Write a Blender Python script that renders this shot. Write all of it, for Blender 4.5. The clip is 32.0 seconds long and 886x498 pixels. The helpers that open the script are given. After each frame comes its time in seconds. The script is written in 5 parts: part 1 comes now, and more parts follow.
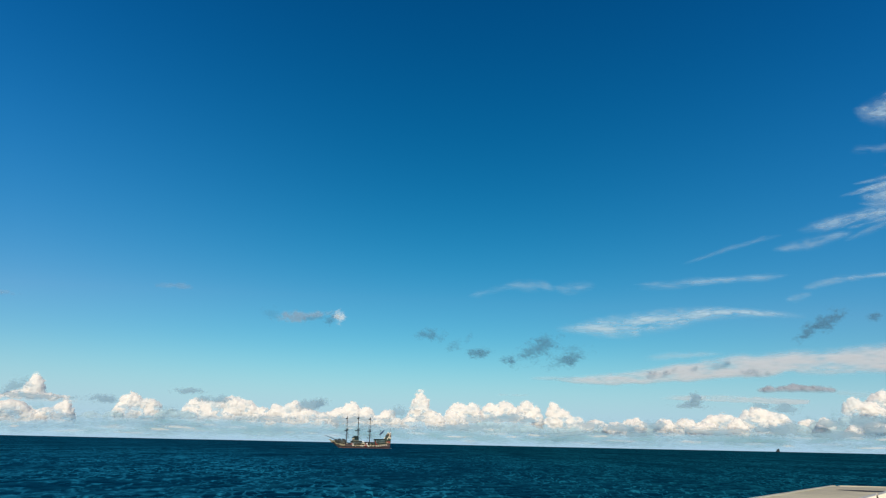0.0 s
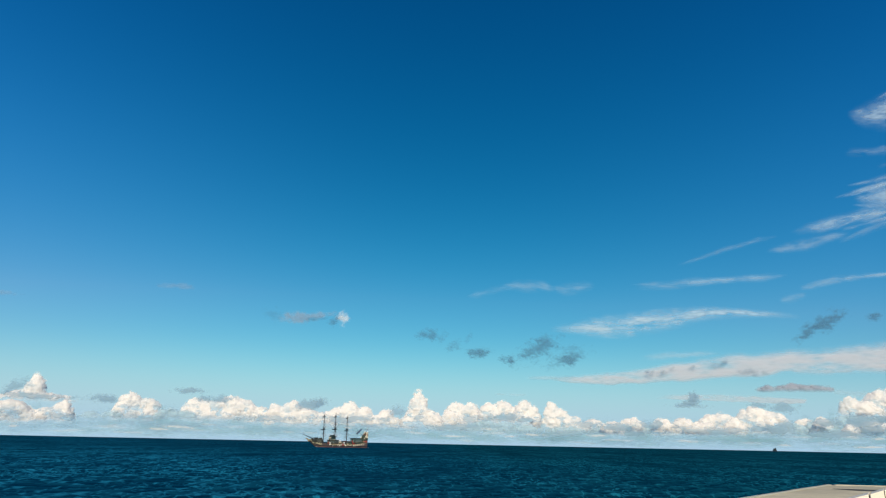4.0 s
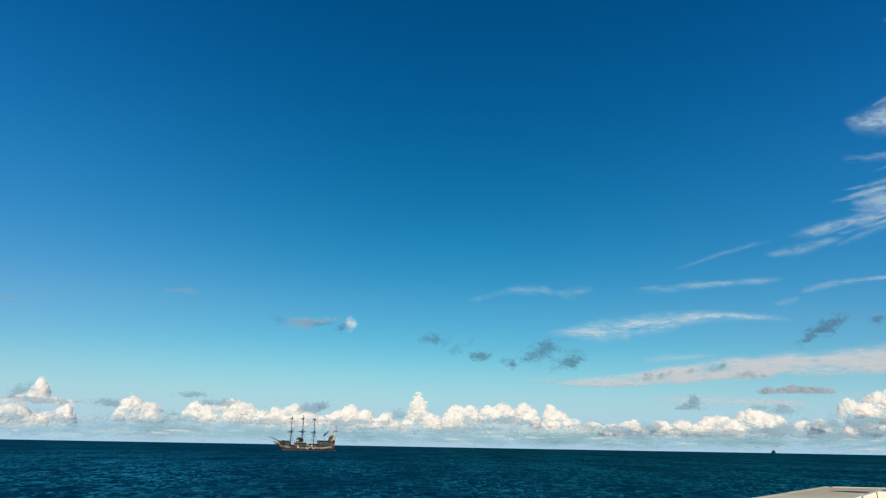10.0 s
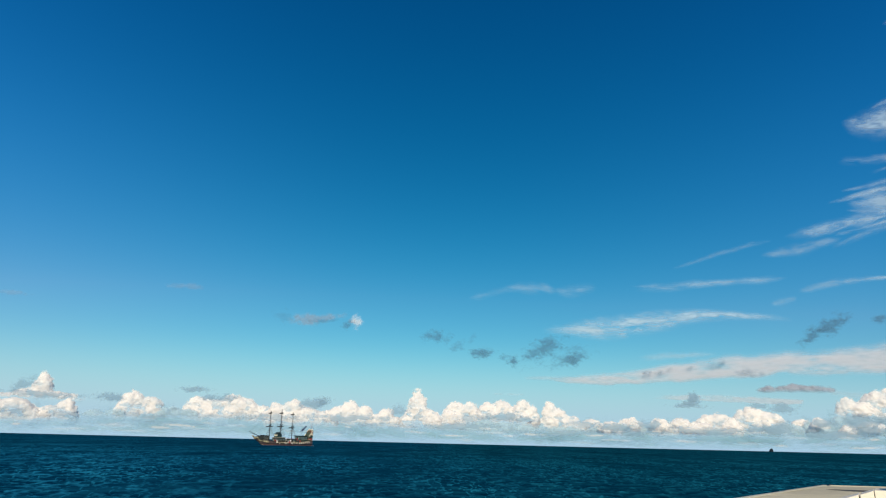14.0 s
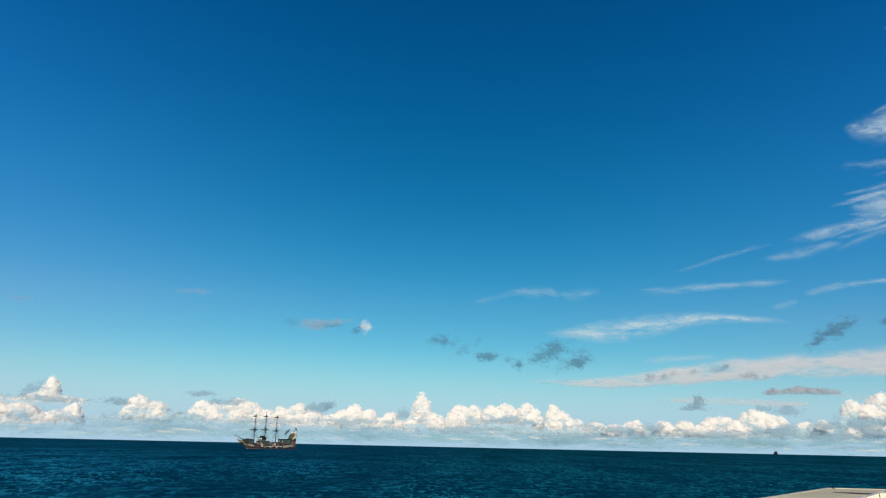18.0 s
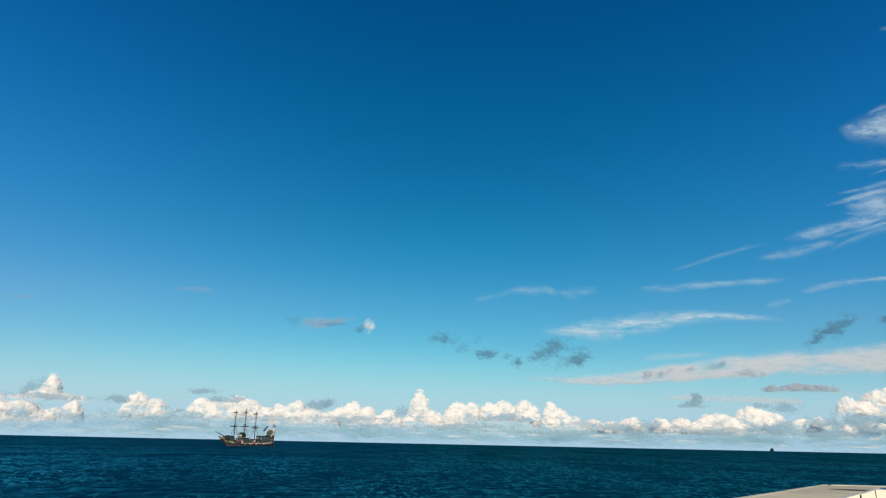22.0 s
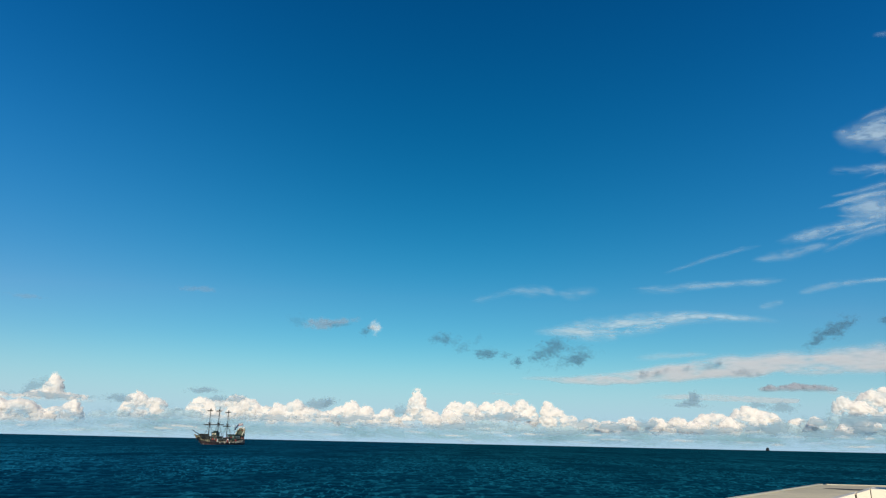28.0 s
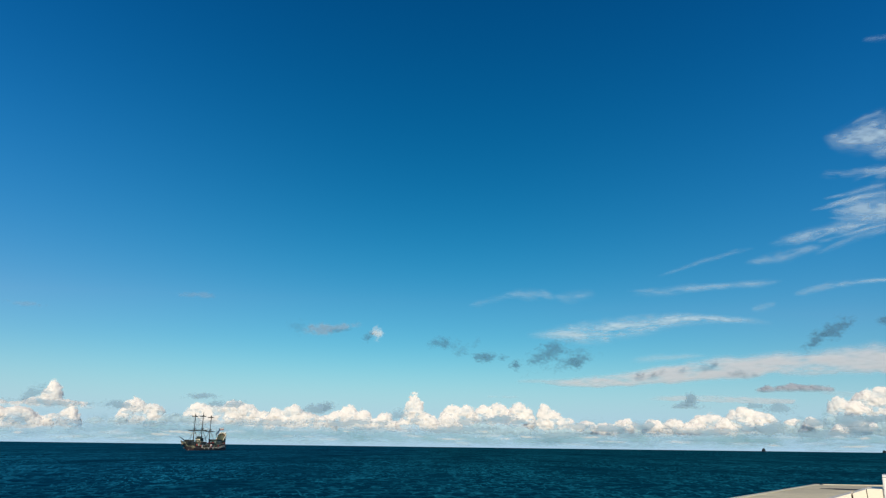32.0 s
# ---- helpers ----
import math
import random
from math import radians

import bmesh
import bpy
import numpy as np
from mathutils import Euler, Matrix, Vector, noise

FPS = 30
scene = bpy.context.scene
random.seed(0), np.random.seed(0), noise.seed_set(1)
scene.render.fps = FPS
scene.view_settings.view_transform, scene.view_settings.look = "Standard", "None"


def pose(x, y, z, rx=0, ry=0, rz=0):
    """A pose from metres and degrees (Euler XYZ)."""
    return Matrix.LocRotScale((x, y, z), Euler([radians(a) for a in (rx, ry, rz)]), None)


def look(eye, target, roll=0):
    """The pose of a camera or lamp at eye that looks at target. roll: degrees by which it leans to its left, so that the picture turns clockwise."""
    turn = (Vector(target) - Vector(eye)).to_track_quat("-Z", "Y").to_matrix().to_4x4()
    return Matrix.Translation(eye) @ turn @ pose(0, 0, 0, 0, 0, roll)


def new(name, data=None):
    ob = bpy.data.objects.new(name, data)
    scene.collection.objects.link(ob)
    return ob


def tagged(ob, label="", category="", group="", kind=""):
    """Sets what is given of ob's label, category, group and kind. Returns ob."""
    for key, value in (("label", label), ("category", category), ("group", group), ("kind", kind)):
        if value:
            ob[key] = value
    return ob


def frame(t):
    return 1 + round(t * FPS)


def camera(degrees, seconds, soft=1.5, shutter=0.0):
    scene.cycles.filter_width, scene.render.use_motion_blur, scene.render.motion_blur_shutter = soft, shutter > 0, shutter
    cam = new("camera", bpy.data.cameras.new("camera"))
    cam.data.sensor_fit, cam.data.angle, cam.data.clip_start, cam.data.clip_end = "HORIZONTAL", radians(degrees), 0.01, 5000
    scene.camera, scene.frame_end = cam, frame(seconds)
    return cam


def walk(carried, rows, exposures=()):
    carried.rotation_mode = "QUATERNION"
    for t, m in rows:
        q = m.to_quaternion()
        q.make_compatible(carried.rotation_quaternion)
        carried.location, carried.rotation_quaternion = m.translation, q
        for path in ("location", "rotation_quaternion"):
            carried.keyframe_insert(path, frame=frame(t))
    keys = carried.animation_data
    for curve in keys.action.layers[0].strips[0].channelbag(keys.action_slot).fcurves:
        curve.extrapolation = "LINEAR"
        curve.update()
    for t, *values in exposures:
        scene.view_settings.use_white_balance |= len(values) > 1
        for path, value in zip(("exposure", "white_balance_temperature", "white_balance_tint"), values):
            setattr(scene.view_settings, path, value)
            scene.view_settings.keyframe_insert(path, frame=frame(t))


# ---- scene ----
cam = camera(62, 32.0, soft=1.25)


def aim(t, yaw, pitch, roll):
    """The camera stands on the pier; it sways a hand's width to the right in the first seconds."""
    turn = Matrix.Rotation(radians(yaw), 4, "Z") @ Matrix.Rotation(radians(90 + pitch), 4, "X")
    sway = 0.10 * min(t / 10.0, 1.0)
    return Matrix.Translation((sway, 0, 2.67)) @ turn @ Matrix.Rotation(radians(roll), 4, "Z")


PATH = [
    (0, 0.000, 14.820, 1.237), (0.5, -0.008, 14.809, 1.241), (1, 0.077, 14.874, 1.300), (1.5, -0.005, 14.819, 1.238),
    (2, -0.039, 14.828, 1.354), (2.5, -0.012, 14.872, 1.246), (3, -0.206, 14.746, 1.277), (3.5, -0.190, 14.771, 1.204),
    (5.5, -0.231, 14.840, 1.164), (6, -0.135, 14.928, 1.207), (6.5, -0.229, 14.970, 1.109), (7, -0.169, 15.087, 1.068),
    (7.5, -0.160, 15.023, 1.070), (8, -0.133, 15.053, 1.123), (8.5, -0.219, 15.072, 1.109), (9, -0.230, 15.098, 1.039),
    (9.5, -0.186, 15.139, 1.034), (10, -0.331, 15.014, 1.031), (10.5, -0.350, 15.098, 1.110), (11, -0.390, 14.866, 1.227),
    (11.5, -0.416, 14.955, 1.310), (12, -0.378, 14.746, 1.391), (12.5, -0.263, 14.800, 1.410), (13, -0.332, 14.741, 1.409),
    (13.5, -0.268, 14.708, 1.476), (14, -0.359, 14.744, 1.394), (14.5, -0.383, 14.647, 1.345), (16.5, -0.409, 14.801, 1.271),
    (17, -0.423, 14.937, 1.240), (17.5, -0.406, 14.809, 1.319), (18, -0.128, 14.991, 1.257), (18.5, -0.365, 14.977, 1.206),
    (19, -0.348, 15.010, 1.183), (19.5, -0.361, 14.913, 1.230), (20, -0.373, 14.958, 1.203), (20.5, -0.394, 14.893, 1.146),
    (21, -0.419, 14.855, 1.178), (21.5, -0.406, 14.758, 1.155), (22, -0.354, 14.793, 1.209), (22.5, -0.389, 14.849, 1.149),
    (23, -0.407, 14.864, 1.166), (23.5, -0.397, 14.906, 1.048), (24, -0.383, 14.948, 1.128), (24.5, -0.501, 14.927, 1.118),
    (25, -0.505, 15.050, 1.113), (25.5, -0.749, 14.979, 1.145), (27.5, -0.703, 15.081, 1.220), (28, -0.607, 14.739, 1.260),
    (28.5, -0.829, 15.161, 0.684), (29, -0.931, 15.066, 0.755), (29.5, -0.980, 15.006, 0.787), (30, -0.934, 15.079, 0.720),
    (30.5, -1.000, 15.027, 0.709), (31, -0.970, 14.989, 0.789), (31.5, -1.008, 14.979, 0.774), (32, -0.986, 15.007, 0.737),
]
walk(cam, [(t, aim(t, yaw, pitch, roll)) for t, yaw, pitch, roll in PATH])

# ---- light ----
SUN_AZ, SUN_EL = 186.0, 27.0   # bearing from +y towards +x, height, in degrees
world = bpy.data.worlds.new("world")
scene.world = world
world.use_nodes = True
wn, wl = world.node_tree.nodes, world.node_tree.links
wn.clear()
sky = wn.new("ShaderNodeTexSky")
sky.sky_type = "NISHITA"
sky.sun_disc = False
sky.sun_elevation, sky.sun_rotation = radians(SUN_EL), radians(360 - SUN_AZ)
sky.altitude, sky.air_density, sky.dust_density, sky.ozone_density = 0, 1.0, 0.3, 2.0
parts, whole = wn.new("ShaderNodeSeparateColor"), wn.new("ShaderNodeCombineColor")
wl.new(sky.outputs[0], parts.inputs[0])
for i_, (gain, power) in enumerate(((0.73, 2.15), (0.862, 1.36), (0.865, 1.03))):   # the camera's rich blues
    lift_, bend, scale_ = wn.new("ShaderNodeMath"), wn.new("ShaderNodeMath"), wn.new("ShaderNodeMath")
    lift_.operation, bend.operation, scale_.operation = "MULTIPLY", "POWER", "MULTIPLY"
    lift_.inputs[1].default_value, bend.inputs[1].default_value, scale_.inputs[1].default_value = 0.1, power, gain * 10
    wl.new(parts.outputs[i_], lift_.inputs[0])
    wl.new(lift_.outputs[0], bend.inputs[0])
    wl.new(bend.outputs[0], scale_.inputs[0])
    wl.new(scale_.outputs[0], whole.inputs[i_])
    if i_ == 0:                                    # red dies away faster in the deep upper sky
        bend2, scale2, least = wn.new("ShaderNodeMath"), wn.new("ShaderNodeMath"), wn.new("ShaderNodeMath")
        bend2.operation, scale2.operation, least.operation = "POWER", "MULTIPLY", "MINIMUM"
        bend2.inputs[1].default_value, scale2.inputs[1].default_value = 3.8, 42.0
        wl.new(lift_.outputs[0], bend2.inputs[0])
        wl.new(bend2.outputs[0], scale2.inputs[0])
        wl.new(scale2.outputs[0], least.inputs[0])
        wl.new(scale_.outputs[0], least.inputs[1])
        wl.new(least.outputs[0], whole.inputs[0])
# pale sea haze in the lowest degrees
where, upz, fall, haze = wn.new("ShaderNodeTexCoord"), wn.new("ShaderNodeSeparateXYZ"), wn.new("ShaderNodeMapRange"), wn.new("ShaderNodeMix")
wl.new(where.outputs["Generated"], upz.inputs[0])
wl.new(upz.outputs[2], fall.inputs["Value"])
fall.interpolation_type = "SMOOTHERSTEP"
fall.inputs["From Min"].default_value, fall.inputs["From Max"].default_value = -0.02, 0.15
fall.inputs["To Min"].default_value, fall.inputs["To Max"].default_value = 1.0, 0.0
haze.data_type = "RGBA"
haze.inputs[7].default_value = (4.0, 6.08, 7.75, 1)
wl.new(fall.outputs[0], haze.inputs[0])
# the sky is deepest opposite the sun and pales to either hand
squared, capped, tones, rich = wn.new("ShaderNodeMath"), wn.new("ShaderNodeMath"), wn.new("ShaderNodeCombineColor"), wn.new("ShaderNodeMix")
squared.operation, capped.operation = "MULTIPLY", "MINIMUM"
capped.inputs[1].default_value = 0.25
wl.new(upz.outputs[0], squared.inputs[0])
wl.new(upz.outputs[0], squared.inputs[1])
wl.new(squared.outputs[0], capped.inputs[0])
lean_ = wn.new("ShaderNodeMath")
lean_.operation, lean_.inputs[1].default_value = "MULTIPLY_ADD", -0.05
wl.new(upz.outputs[0], lean_.inputs[0])
wl.new(capped.outputs[0], lean_.inputs[2])
for i_, (least_, rise_) in enumerate(((0.74, 8.0), (0.912, 1.1), (0.875, 1.2))):
    tone_ = wn.new("ShaderNodeMath")
    tone_.operation = "MULTIPLY_ADD"
    tone_.inputs[1].default_value, tone_.inputs[2].default_value = rise_, least_
    wl.new(lean_.outputs[0], tone_.inputs[0])
    wl.new(tone_.outputs[0], tones.inputs[i_])
rich.data_type, rich.blend_type = "RGBA", "MULTIPLY"
aloft = wn.new("ShaderNodeMapRange")             # the haze evens it out towards the horizon
aloft.interpolation_type = "SMOOTHSTEP"
aloft.inputs["From Min"].default_value, aloft.inputs["From Max"].default_value = 0.05, 0.40
aloft.inputs["To Min"].default_value, aloft.inputs["To Max"].default_value = 0.1, 1.0
wl.new(upz.outputs[2], aloft.inputs["Value"])
wl.new(aloft.outputs[0], rich.inputs[0])
wl.new(whole.outputs[0], rich.inputs[6])
wl.new(tones.outputs[0], rich.inputs[7])
wl.new(rich.outputs[2], haze.inputs[6])
back = wn.new("ShaderNodeBackground")
back.inputs["Strength"].default_value = 0.098
wout = wn.new("ShaderNodeOutputWorld")
wl.new(haze.outputs[2], back.inputs["Color"])
wl.new(back.outputs[0], wout.inputs["Surface"])

sun = new("sun", bpy.data.lights.new("sun", "SUN"))
sun.data.energy, sun.data.angle, sun.data.color = 4.0, radians(0.5), (1.0, 0.84, 0.61)
_a, _e = radians(SUN_AZ), radians(SUN_EL)
sun.matrix_world = look((math.sin(_a) * 50 * math.cos(_e), math.cos(_a) * 50 * math.cos(_e), 50 * math.sin(_e)), (0, 0, 0))
scene.view_settings.exposure = 0.0


# ---- materials ----
def mat(name, colour, rough=0.7, metal=0.0, vary=0.2, scale=2.0, bump=0.0, second=None, spec=0.5):
    """A Principled surface whose colour is broken by coarse stains and fine grain."""
    m = bpy.data.materials.new(name)
    m.use_nodes = True
    n, l = m.node_tree.nodes, m.node_tree.links
    bsdf = n["Principled BSDF"]
    bsdf.inputs["Roughness"].default_value = rough
    bsdf.inputs["Metallic"].default_value = metal
    bsdf.inputs["Specular IOR Level"].default_value = spec
    co = n.new("ShaderNodeTexCoord")
    coarse, fine = n.new("ShaderNodeTexNoise"), n.new("ShaderNodeTexNoise")
    coarse.inputs["Scale"].default_value, fine.inputs["Scale"].default_value = scale * 0.35, scale * 6
    coarse.inputs["Detail"].default_value, fine.inputs["Detail"].default_value = 4, 3
    for t in (coarse, fine):
        l.new(co.outputs["Object"], t.inputs["Vector"])
    both = n.new("ShaderNodeMath")
    both.operation = "MULTIPLY_ADD"
    both.inputs[1].default_value = 0.4
    l.new(fine.outputs[0], both.inputs[0])
    l.new(coarse.outputs[0], both.inputs[2])
    ramp = n.new("ShaderNodeValToRGB")
    ramp.color_ramp.elements[0].position, ramp.color_ramp.elements[1].position = 0.45, 0.95
    dark = second or tuple(c * (1 - 1.6 * vary) for c in colour)
    ramp.color_ramp.elements[0].color = (*dark, 1)
    ramp.color_ramp.elements[1].color = (*[min(1, c * (1 + vary)) for c in colour], 1)
    l.new(both.outputs[0], ramp.inputs[0])
    l.new(ramp.outputs[0], bsdf.inputs["Base Color"])
    if bump:
        b = n.new("ShaderNodeBump")
        b.inputs["Strength"].default_value, b.inputs["Distance"].default_value = 0.6, bump
        l.new(both.outputs[0], b.inputs["Height"])
        l.new(b.outputs[0], bsdf.inputs["Normal"])
    return m


def cloud_mat(name, colour, through_light):
    """Cloud: matt white droplets that pass light on; as thick or thin as the body is dense there."""
    m = bpy.data.materials.new(name)
    m.use_nodes = True
    n, l = m.node_tree.nodes, m.node_tree.links
    n.clear()
    out, mix, body = n.new("ShaderNodeOutputMaterial"), n.new("ShaderNodeMixShader"), n.new("ShaderNodeMixShader")
    dif, tra, clear = n.new("ShaderNodeBsdfDiffuse"), n.new("ShaderNodeBsdfTranslucent"), n.new("ShaderNodeBsdfTransparent")
    dif.inputs["Color"].default_value = tra.inputs["Color"].default_value = (*colour, 1)
    body.inputs[0].default_value = through_light
    l.new(dif.outputs[0], body.inputs[1])
    l.new(tra.outputs[0], body.inputs[2])
    dense = n.new("ShaderNodeAttribute")
    dense.attribute_name = "thickness"
    l.new(dense.outputs["Fac"], mix.inputs[0])
    l.new(clear.outputs[0], mix.inputs[1])
    l.new(body.outputs[0], mix.inputs[2])
    l.new(mix.outputs[0], out.inputs["Surface"])
    return m


def sea_mat():
    """Deep water: dark blue from within, and the sky mirrored in its wavelets."""
    m = bpy.data.materials.new("sea")
    m.use_nodes = True
    n, l = m.node_tree.nodes, m.node_tree.links
    n.clear()
    out, mix = n.new("ShaderNodeOutputMaterial"), n.new("ShaderNodeMixShader")
    deep, gloss = n.new("ShaderNodeBsdfDiffuse"), n.new("ShaderNodeBsdfGlossy")
    gloss.inputs["Roughness"].default_value = 0.16
    gloss.inputs["Color"].default_value = (0.06, 0.72, 0.95, 1)
    edge, cap, tame = n.new("ShaderNodeFresnel"), n.new("ShaderNodeMath"), n.new("ShaderNodeMath")
    edge.inputs["IOR"].default_value = 1.33
    cap.operation, cap.inputs[1].default_value = "MINIMUM", 0.50
    tame.operation = "MULTIPLY"
    near = n.new("ShaderNodeAttribute")          # where the mesh carries the single wavelets, and where it is smooth
    near.attribute_name = "wavelets"
    share = n.new("ShaderNodeMapRange")
    share.inputs["To Min"].default_value, share.inputs["To Max"].default_value = 0.015, 0.07
    l.new(near.outputs["Fac"], share.inputs["Value"])
    l.new(edge.outputs[0], cap.inputs[0])
    l.new(cap.outputs[0], tame.inputs[0])
    l.new(share.outputs[0], tame.inputs[1])
    l.new(tame.outputs[0], mix.inputs[0])
    l.new(deep.outputs[0], mix.inputs[1])
    l.new(gloss.outputs[0], mix.inputs[2])
    l.new(mix.outputs[0], out.inputs["Surface"])
    co = n.new("ShaderNodeTexCoord")
    big, ripple = n.new("ShaderNodeTexNoise"), n.new("ShaderNodeTexNoise")
    big.inputs["Scale"].default_value, big.inputs["Detail"].default_value = 0.012, 3
    ripple.inputs["Scale"].default_value, ripple.inputs["Detail"].default_value = 3.0, 4
    for t in (big, ripple):
        l.new(co.outputs["Object"], t.inputs["Vector"])
    ramp = n.new("ShaderNodeValToRGB")
    ramp.color_ramp.elements[0].color = (0.000, 0.0155, 0.036, 1)
    ramp.color_ramp.elements[1].color = (0.000, 0.021, 0.046, 1)
    ramp.color_ramp.elements[0].position, ramp.color_ramp.elements[1].position = 0.35, 0.7
    l.new(big.outputs[0], ramp.inputs[0])
    # wave crests, catspaws and lanes: the sky's glints on them painted as paler lines
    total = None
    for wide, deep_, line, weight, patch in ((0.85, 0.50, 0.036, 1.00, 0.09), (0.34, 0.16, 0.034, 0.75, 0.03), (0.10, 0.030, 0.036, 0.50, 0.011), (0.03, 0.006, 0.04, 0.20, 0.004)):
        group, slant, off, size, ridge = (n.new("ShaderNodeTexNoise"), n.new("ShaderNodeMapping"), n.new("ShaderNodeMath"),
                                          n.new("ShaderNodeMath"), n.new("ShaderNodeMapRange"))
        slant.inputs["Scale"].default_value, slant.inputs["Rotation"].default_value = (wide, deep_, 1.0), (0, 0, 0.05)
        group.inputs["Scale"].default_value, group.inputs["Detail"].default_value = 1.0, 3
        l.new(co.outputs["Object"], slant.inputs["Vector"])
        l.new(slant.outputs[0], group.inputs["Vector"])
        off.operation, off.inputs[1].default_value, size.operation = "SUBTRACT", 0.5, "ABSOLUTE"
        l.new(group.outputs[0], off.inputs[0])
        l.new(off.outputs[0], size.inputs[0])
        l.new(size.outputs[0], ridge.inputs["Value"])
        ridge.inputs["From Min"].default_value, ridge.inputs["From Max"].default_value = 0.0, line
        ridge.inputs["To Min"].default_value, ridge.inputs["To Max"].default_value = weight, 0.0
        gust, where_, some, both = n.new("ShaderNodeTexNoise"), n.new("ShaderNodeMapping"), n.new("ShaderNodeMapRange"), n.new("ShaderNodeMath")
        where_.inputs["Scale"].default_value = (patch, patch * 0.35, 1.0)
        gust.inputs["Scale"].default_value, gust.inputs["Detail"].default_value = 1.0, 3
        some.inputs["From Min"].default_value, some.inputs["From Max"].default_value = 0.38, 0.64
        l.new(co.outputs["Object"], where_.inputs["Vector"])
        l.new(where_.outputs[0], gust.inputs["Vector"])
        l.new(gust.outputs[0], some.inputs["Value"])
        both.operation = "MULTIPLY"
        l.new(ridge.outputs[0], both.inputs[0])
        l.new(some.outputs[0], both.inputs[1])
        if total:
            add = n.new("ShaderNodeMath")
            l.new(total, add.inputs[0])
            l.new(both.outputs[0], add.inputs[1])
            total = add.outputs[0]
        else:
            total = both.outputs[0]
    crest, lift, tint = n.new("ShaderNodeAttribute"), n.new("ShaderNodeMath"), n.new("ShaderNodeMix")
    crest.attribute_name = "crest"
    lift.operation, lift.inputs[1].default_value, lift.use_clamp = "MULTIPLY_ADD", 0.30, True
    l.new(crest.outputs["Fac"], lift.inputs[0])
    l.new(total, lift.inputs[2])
    # glint colour mixed into the water's own, stronger on high crests
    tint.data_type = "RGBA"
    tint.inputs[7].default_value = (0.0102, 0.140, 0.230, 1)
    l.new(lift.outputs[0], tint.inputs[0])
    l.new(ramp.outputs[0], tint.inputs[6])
    # the water's tint along x: bluer on one hand, greener on the other
    side, side_blend, depth, hue, wander = (n.new("ShaderNodeSeparateXYZ"), n.new("ShaderNodeMapRange"), n.new("ShaderNodeMix"),
                                     n.new("ShaderNodeMix"), n.new("ShaderNodeMath"))
    wander.operation, wander.inputs[1].default_value = "MULTIPLY_ADD", 45.0
    l.new(co.outputs["Object"], side.inputs[0])
    l.new(big.outputs[0], wander.inputs[0])
    l.new(side.outputs[0], wander.inputs[2])
    l.new(wander.outputs[0], side_blend.inputs["Value"])
    side_blend.inputs["From Min"].default_value, side_blend.inputs["From Max"].default_value = -8.0, 50.0
    side_blend.interpolation_type = "SMOOTHSTEP"
    depth.data_type, depth.blend_type = "RGBA", "MULTIPLY"
    depth.inputs[0].default_value = 1.0
    hue.data_type = "RGBA"
    hue.inputs[6].default_value, hue.inputs[7].default_value = (1.0, 1.22, 1.30, 1), (1.0, 1.24, 1.10, 1)
    l.new(side_blend.outputs[0], hue.inputs[0])
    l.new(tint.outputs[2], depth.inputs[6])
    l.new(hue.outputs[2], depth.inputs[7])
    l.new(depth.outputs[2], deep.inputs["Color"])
    b2 = n.new("ShaderNodeBump")
    b2.inputs["Strength"].default_value, b2.inputs["Distance"].default_value = 0.5, 0.05
    l.new(ripple.outputs[0], b2.inputs["Height"])
    for k in (gloss, edge):
        l.new(b2.outputs[0], k.inputs["Normal"])
    return m


SEA = sea_mat()
CONCRETE = mat("concrete", (0.71, 0.63, 0.44), 0.85, vary=0.20, scale=0.8, bump=0.01)
COPING = mat("coping_concrete", (0.62, 0.60, 0.49), 0.8, vary=0.12, scale=1.5, bump=0.006)
CREAM = mat("cream_concrete", (0.86, 0.81, 0.70), 0.75, vary=0.06, scale=3.0, bump=0.003)
WHITE = mat("white_paint", (0.78, 0.79, 0.80), 0.5, vary=0.05, scale=3.0)
DARK_CONCRETE = mat("dark_concrete", (0.07, 0.06, 0.048), 0.8, vary=0.2, scale=2.0)
CLOUD_BRIGHT = cloud_mat("cumulus_white", (0.90, 0.872, 0.855), 0.15)
# haze blue and the bank's lower shade mixed into the colour
CLOUD_DIM = cloud_mat("cumulus_haze_shade", (0.49, 0.68, 0.79), 0.25)
# this grey stands in for the shade that higher clouds cast
CLOUD_GREY = cloud_mat("scud_shade_grey", (0.10, 0.22, 0.345), 0.25)
CLOUD_PINK = cloud_mat("scud_pale", (0.38, 0.43, 0.52), 0.25)
# shade of the bank and its scud put into a darker blue-grey
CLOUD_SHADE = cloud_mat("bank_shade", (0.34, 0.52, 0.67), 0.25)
# the air's blue haze light is put into these two colours
CLOUD_BACK = cloud_mat("bank_haze_blue", (0.30, 0.545, 0.645), 0.3)
CLOUD_LOW = cloud_mat("haze_veil", (0.56, 0.82, 0.95), 0.25)
ICE = cloud_mat("cirrus_ice", (0.64, 0.775, 0.87), 0.35)
ICE_SHEET = cloud_mat("high_sheet", (0.74, 0.74, 0.79), 0.35)
HULL = mat("weathered_brown_planking", (0.108, 0.080, 0.085), 0.65, vary=0.3, scale=0.7)
BOOT = mat("red_brown_boot_topping", (0.18, 0.094, 0.090), 0.6, vary=0.25, scale=0.7)
DECK = mat("deck_planking", (0.30, 0.21, 0.13), 0.7, vary=0.25, scale=1.0)
SPAR = mat("dark_spar_wood", (0.011, 0.012, 0.014), 0.6, vary=0.25, scale=1.5)
ROPE = mat("tarred_rope", (0.05, 0.045, 0.04), 0.9, vary=0.2, scale=4.0)
GREEN = mat("dark_green_paint", (0.018, 0.055, 0.052), 0.55, vary=0.3, scale=1.2)
